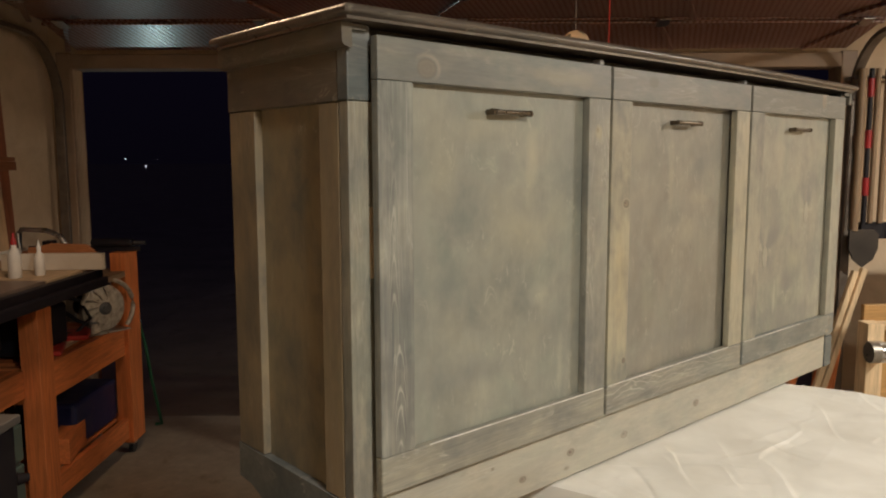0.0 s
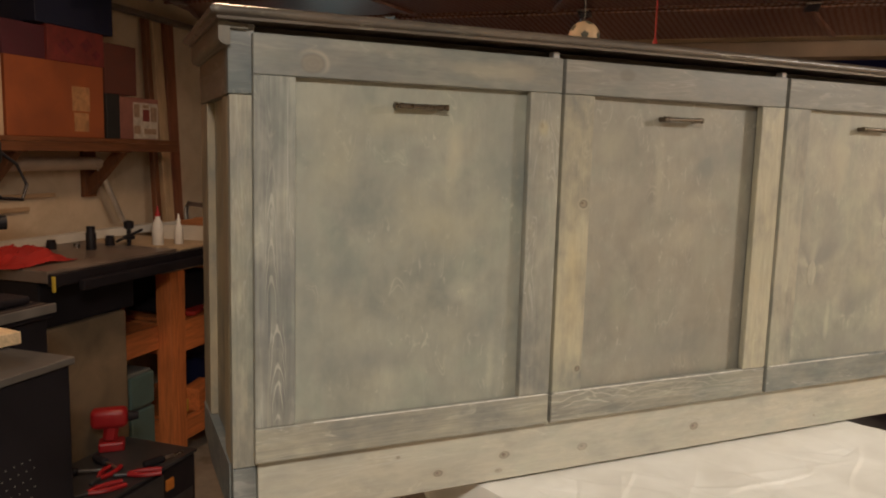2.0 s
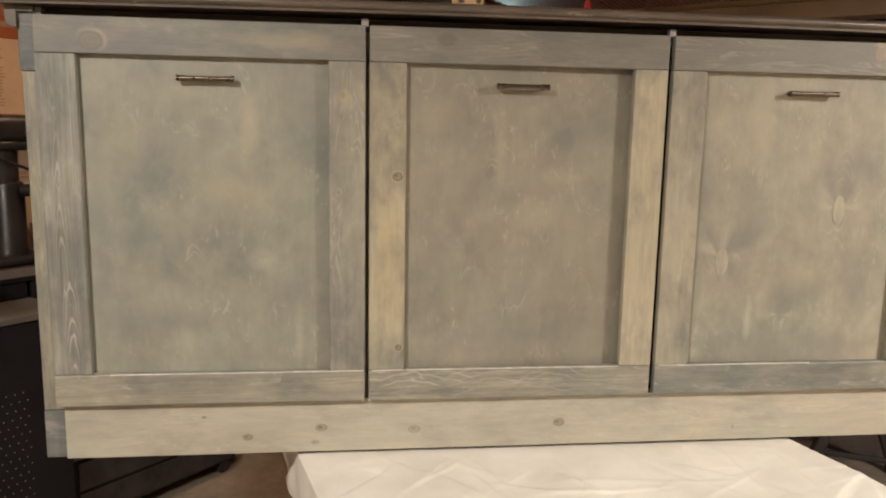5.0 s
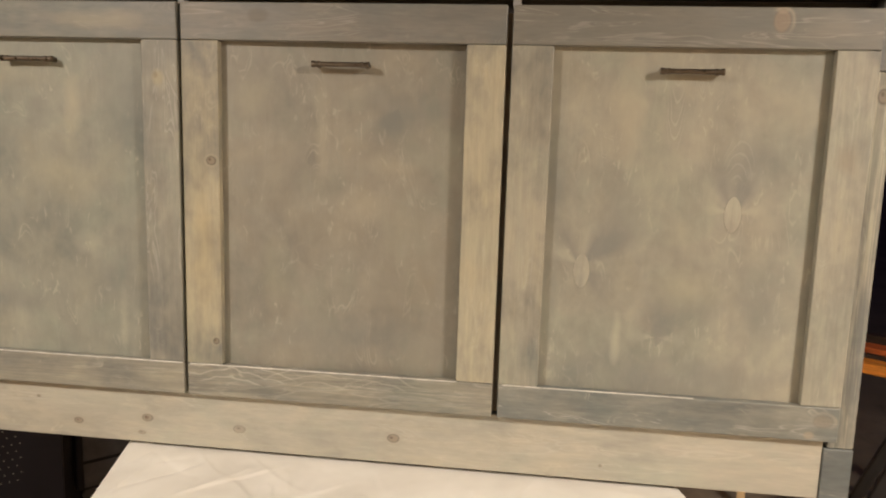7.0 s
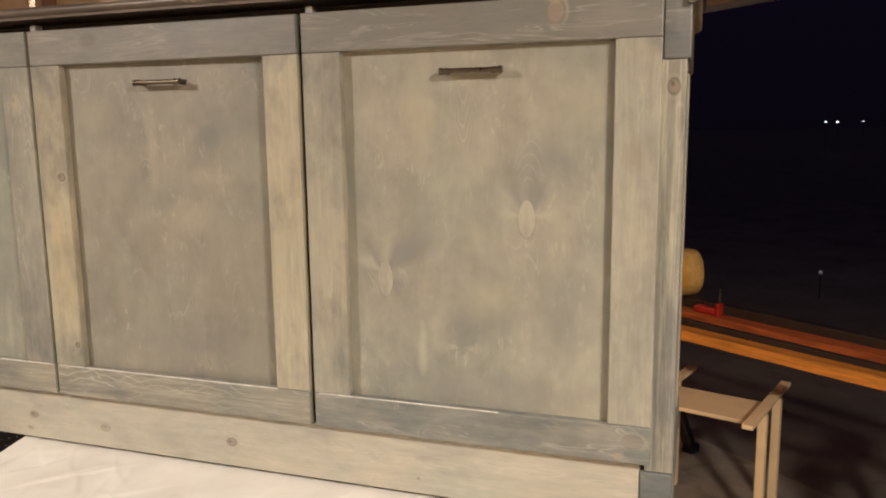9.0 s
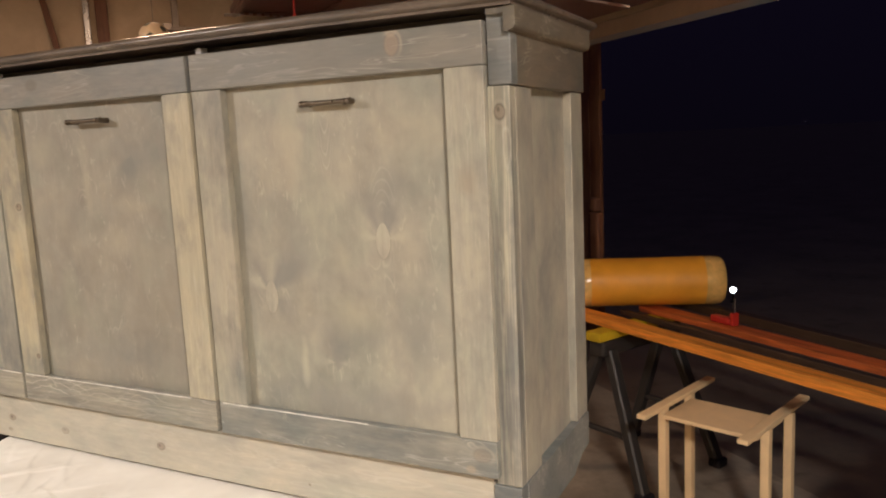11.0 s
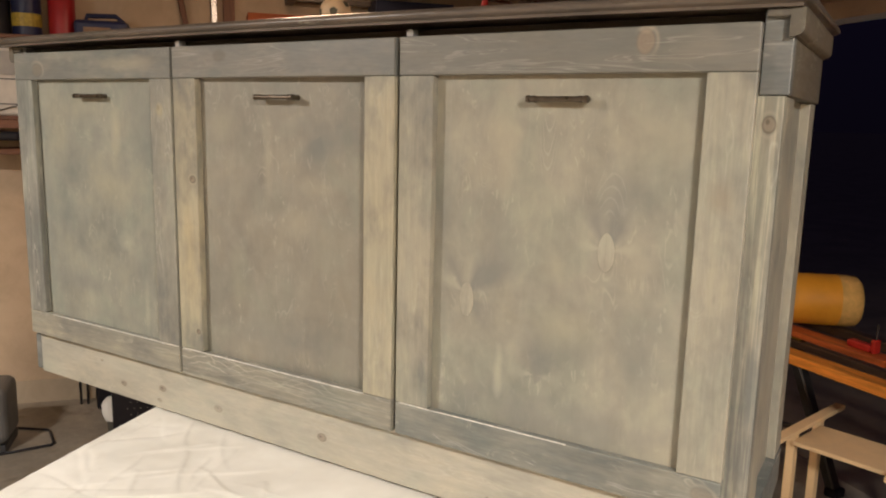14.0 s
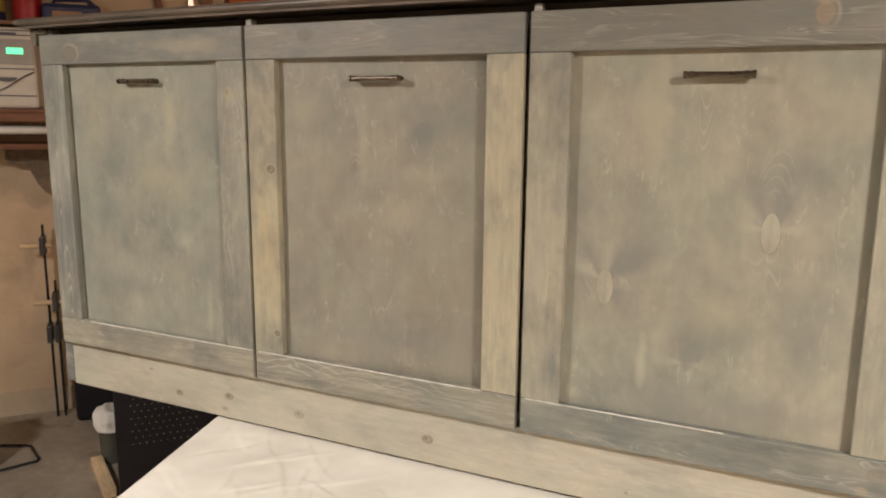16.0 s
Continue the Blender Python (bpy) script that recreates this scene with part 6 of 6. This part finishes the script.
for k, (x, y, tx, ty, L, w) in enumerate(((1.77, 3.80, 0.29, 0.02, 1.01, 0.03), (1.81, 3.81, 0.30, 0.02, 1.02, 0.03), (1.86, 3.90, 0.13, 0.03, 0.58, 0.05), (1.93, 3.93, 0.12, 0.02, 0.59, 0.05), (1.72, 3.92, 0.12, 0.04, 0.44, 0.045), (1.99, 3.96, 0.08, 0.03, 0.56, 0.05))):
    bm = B()
    beam_into(bm, (tx * (FZ + 0.003) / L, ty * (FZ + 0.003) / L, FZ + 0.003), (tx, ty, L), w, 0.03, 0.003, up=(0, 1, 0.1))
    single("leaning_offcut", bm, PINE["z"] if k < 2 else BENCHWOOD["z"], G @ pose(x, y, 0.012), "thin wooden strip leaning at a slant" if k < 2 else "reddish offcut of timber standing upright", "offcut", "leaning offcuts")
HANDLEMAT = wood("ash_handle", (0.30, 0.20, 0.115), "z", 0.3)
RUST = plain("rusty_blade", (0.055, 0.043, 0.033), 0.6, 0.3, 0.4, 8.0)
for k, (x, mat, r) in enumerate(((2.49, HANDLEMAT, 0.024), (2.545, BLACK, 0.015), (2.585, HANDLEMAT, 0.016), (2.645, HANDLEMAT, 0.018), (2.73, BENCHWOOD["z"], 0.018))):
    g = gthing("garden_tool", x, 4.66, 0.0, ("long-handled shovel with a dull rusty blade hanging by the door", "black pole with red bands hanging by the door", "long-handled garden tool with a black head hanging by the door")[min(k, 2)], "garden tool", "garden tools")
    bm = B()
    tube_into(bm, (0, 0, 1.15 if k == 0 else 1.20), (0, 0, 2.14), r, n=12)
    part("shaft", bm, mat, g, smooth=True)
    if k == 1:
        for z in (1.37, 1.66, 1.97):
            bm = B()
            tube_into(bm, (0, 0, z), (0, 0, z + 0.11), 0.019, n=12)
            part("band", bm, RED, g, "red band", smooth=True)
    if k == 0:
        pts = [(-0.03, 1.16), (0.12, 1.16), (0.15, 1.13), (0.15, 1.04), (0.12, 0.97), (0.06, 0.925), (0.0, 0.97), (-0.03, 1.04)]
        bm = B()
        profile_into(bm, pts, "y", -0.014, 0.004)
        part("blade", bm, RUST, g, "dull rusty shovel blade")
    elif k > 1:
        part("head", boxed(-0.045, 0.045, 0.01, 0.05, 1.10, 1.205, bevel=0.008), BLACK, g, "black tool head")
    part("hook", boxed(-0.03, 0.03, r + 0.0001, 0.185, 2.08, 2.10, bevel=0.003), STEEL, g)
single("dark_bin", boxed(-0.22, 0.3, -0.2, 0.2, FZ, 1.12, bevel=0.03), BROWNWOOD["z"], G @ pose(2.98, 4.30, 0.0), "dark brown wooden crate standing by the door", "crate")

# ---- outside, beside the driveway ----
fence = gthing("board_fence", -3.2, 5.73, FZ - 0.04, "brown board fence standing beside the driveway", "fence")
FENCE = wood("weathered_fence", (0.30, 0.13, 0.065), "z", 0.4)
for k in range(6):
    part("board", boxed(-0.56 + k * 0.164, -0.402 + k * 0.164, -0.014, 0.014, 0.0, 2.64 - 0.012 * (k % 2), bevel=0.003), FENCE, fence)
for z in (0.6, 2.04):
    part("rail", boxed(-0.56, 0.41, 0.0145, 0.05, z, z + 0.09, bevel=0.003), FENCE, fence)
part("post", boxed(0.345, 0.475, -0.09, -0.0145, 0.0, 1.12, bevel=0.02), FENCE, fence)
part("post_cap", boxed(0.33, 0.44, -0.085, -0.02, 1.121, 1.24, bevel=0.02), FENCE, fence)

# ---- far lights in the night ----
LIGHTMAT = glow("street_light_glow", (0.9, 0.9, 1.0), 6.0)
STAKE = glow("stake_light_glow", (0.75, 0.8, 1.0), 0.02)
def far_lamp(azimuth, height, distance, r, mat):
    """A lamp far off: pole and glowing head. azimuth from the garage's axis."""
    a = radians(azimuth)
    f = gthing("garden_lamp", distance * math.sin(a), distance * math.cos(a), FZ - 0.04, "distant garden lamp glowing in the dark", "garden lamp", "distant lamps")
    bm = B()
    tube_into(bm, (0, 0, 0), (0, 0, height + 0.04 - FZ - r), r * 0.2, r * 0.14, n=8)
    part("pole", bm, BLACK, f)
    bm = B()
    bmesh.ops.create_icosphere(bm, subdivisions=2, radius=r, matrix=Matrix.Translation((0, 0, height + 0.04 - FZ)))
    part("lamp_head", bm, mat, f, "glowing lamp head", smooth=True)


for az, h, d, r, mat in ((-22.9, 1.80, 60.0, 0.022, LIGHTMAT), (-21.6, 1.30, 60.0, 0.03, LIGHTMAT), (-20.8, 1.80, 60.0, 0.018, LIGHTMAT), (-31.2, 1.9, 60.0, 0.04, LIGHTMAT),
                         (-30.5, 1.9, 60.0, 0.05, LIGHTMAT), (-29.0, 1.9, 60.0, 0.03, LIGHTMAT), (-40.0, 1.62, 60.0, 0.011, LIGHTMAT)):
    far_lamp(az, h, d, r, mat)
for sx, sy in ((-2.31, 8.81),):
    f = gthing("stake_light", sx, sy, FZ - 0.04, "small dim garden stake light in the dark yard", "stake light", "stake lights")
    bm = B()
    tube_into(bm, (0, 0, 0), (0, 0, 0.28), 0.006, n=8)
    part("stake", bm, BLACK, f)
    bm = B()
    bmesh.ops.create_icosphere(bm, subdivisions=2, radius=0.022, matrix=Matrix.Translation((0, 0, 0.295)))
    part("light", bm, STAKE, f, "dim glowing head", smooth=True)
path_lamp = thing("path_lamp", pose(2.638, 7.80, FZ - 0.015), "small bright spotlight in a black housing low on the driveway", "path lamp")
bm = B()
lathe_into(bm, ((0.03, 0.0), (0.03, 0.012), (0.012, 0.016), (0.012, 0.09)), 16)
part("base", bm, BLACK, path_lamp, smooth=True)
BEAM = Vector((0.10, -0.975, 0.20)).normalized()
aim = Matrix.Translation((0, 0, 0.125)) @ BEAM.to_track_quat("Z", "Y").to_matrix().to_4x4()
bm = B()
lathe_into(bm, ((0.012, -0.05), (0.034, -0.04), (0.037, 0.0), (0.038, 0.13), (0.0345, 0.13), (0.034, 0.0)), 20, aim)
part("housing", bm, BLACK, path_lamp, "black tubular housing", smooth=True)
bm = B()
bmesh.ops.create_icosphere(bm, subdivisions=3, radius=0.032, matrix=aim)
part("bulb", bm, glow("path_lamp_glow", (0.9, 0.95, 1.0), 7.0), path_lamp, "glowing white bulb", smooth=True)
spot = bpy.data.lights.new("floodlight", "SPOT")
spot.energy, spot.color, spot.spot_size, spot.spot_blend, spot.shadow_soft_size = 19.0, (0.72, 0.97, 1.0), radians(46), 0.5, 0.04
spot_ob = new("floodlight", spot)
spot_ob.matrix_world = look((2.654, 7.63, 0.02), (2.05, 4.35, 2.5))
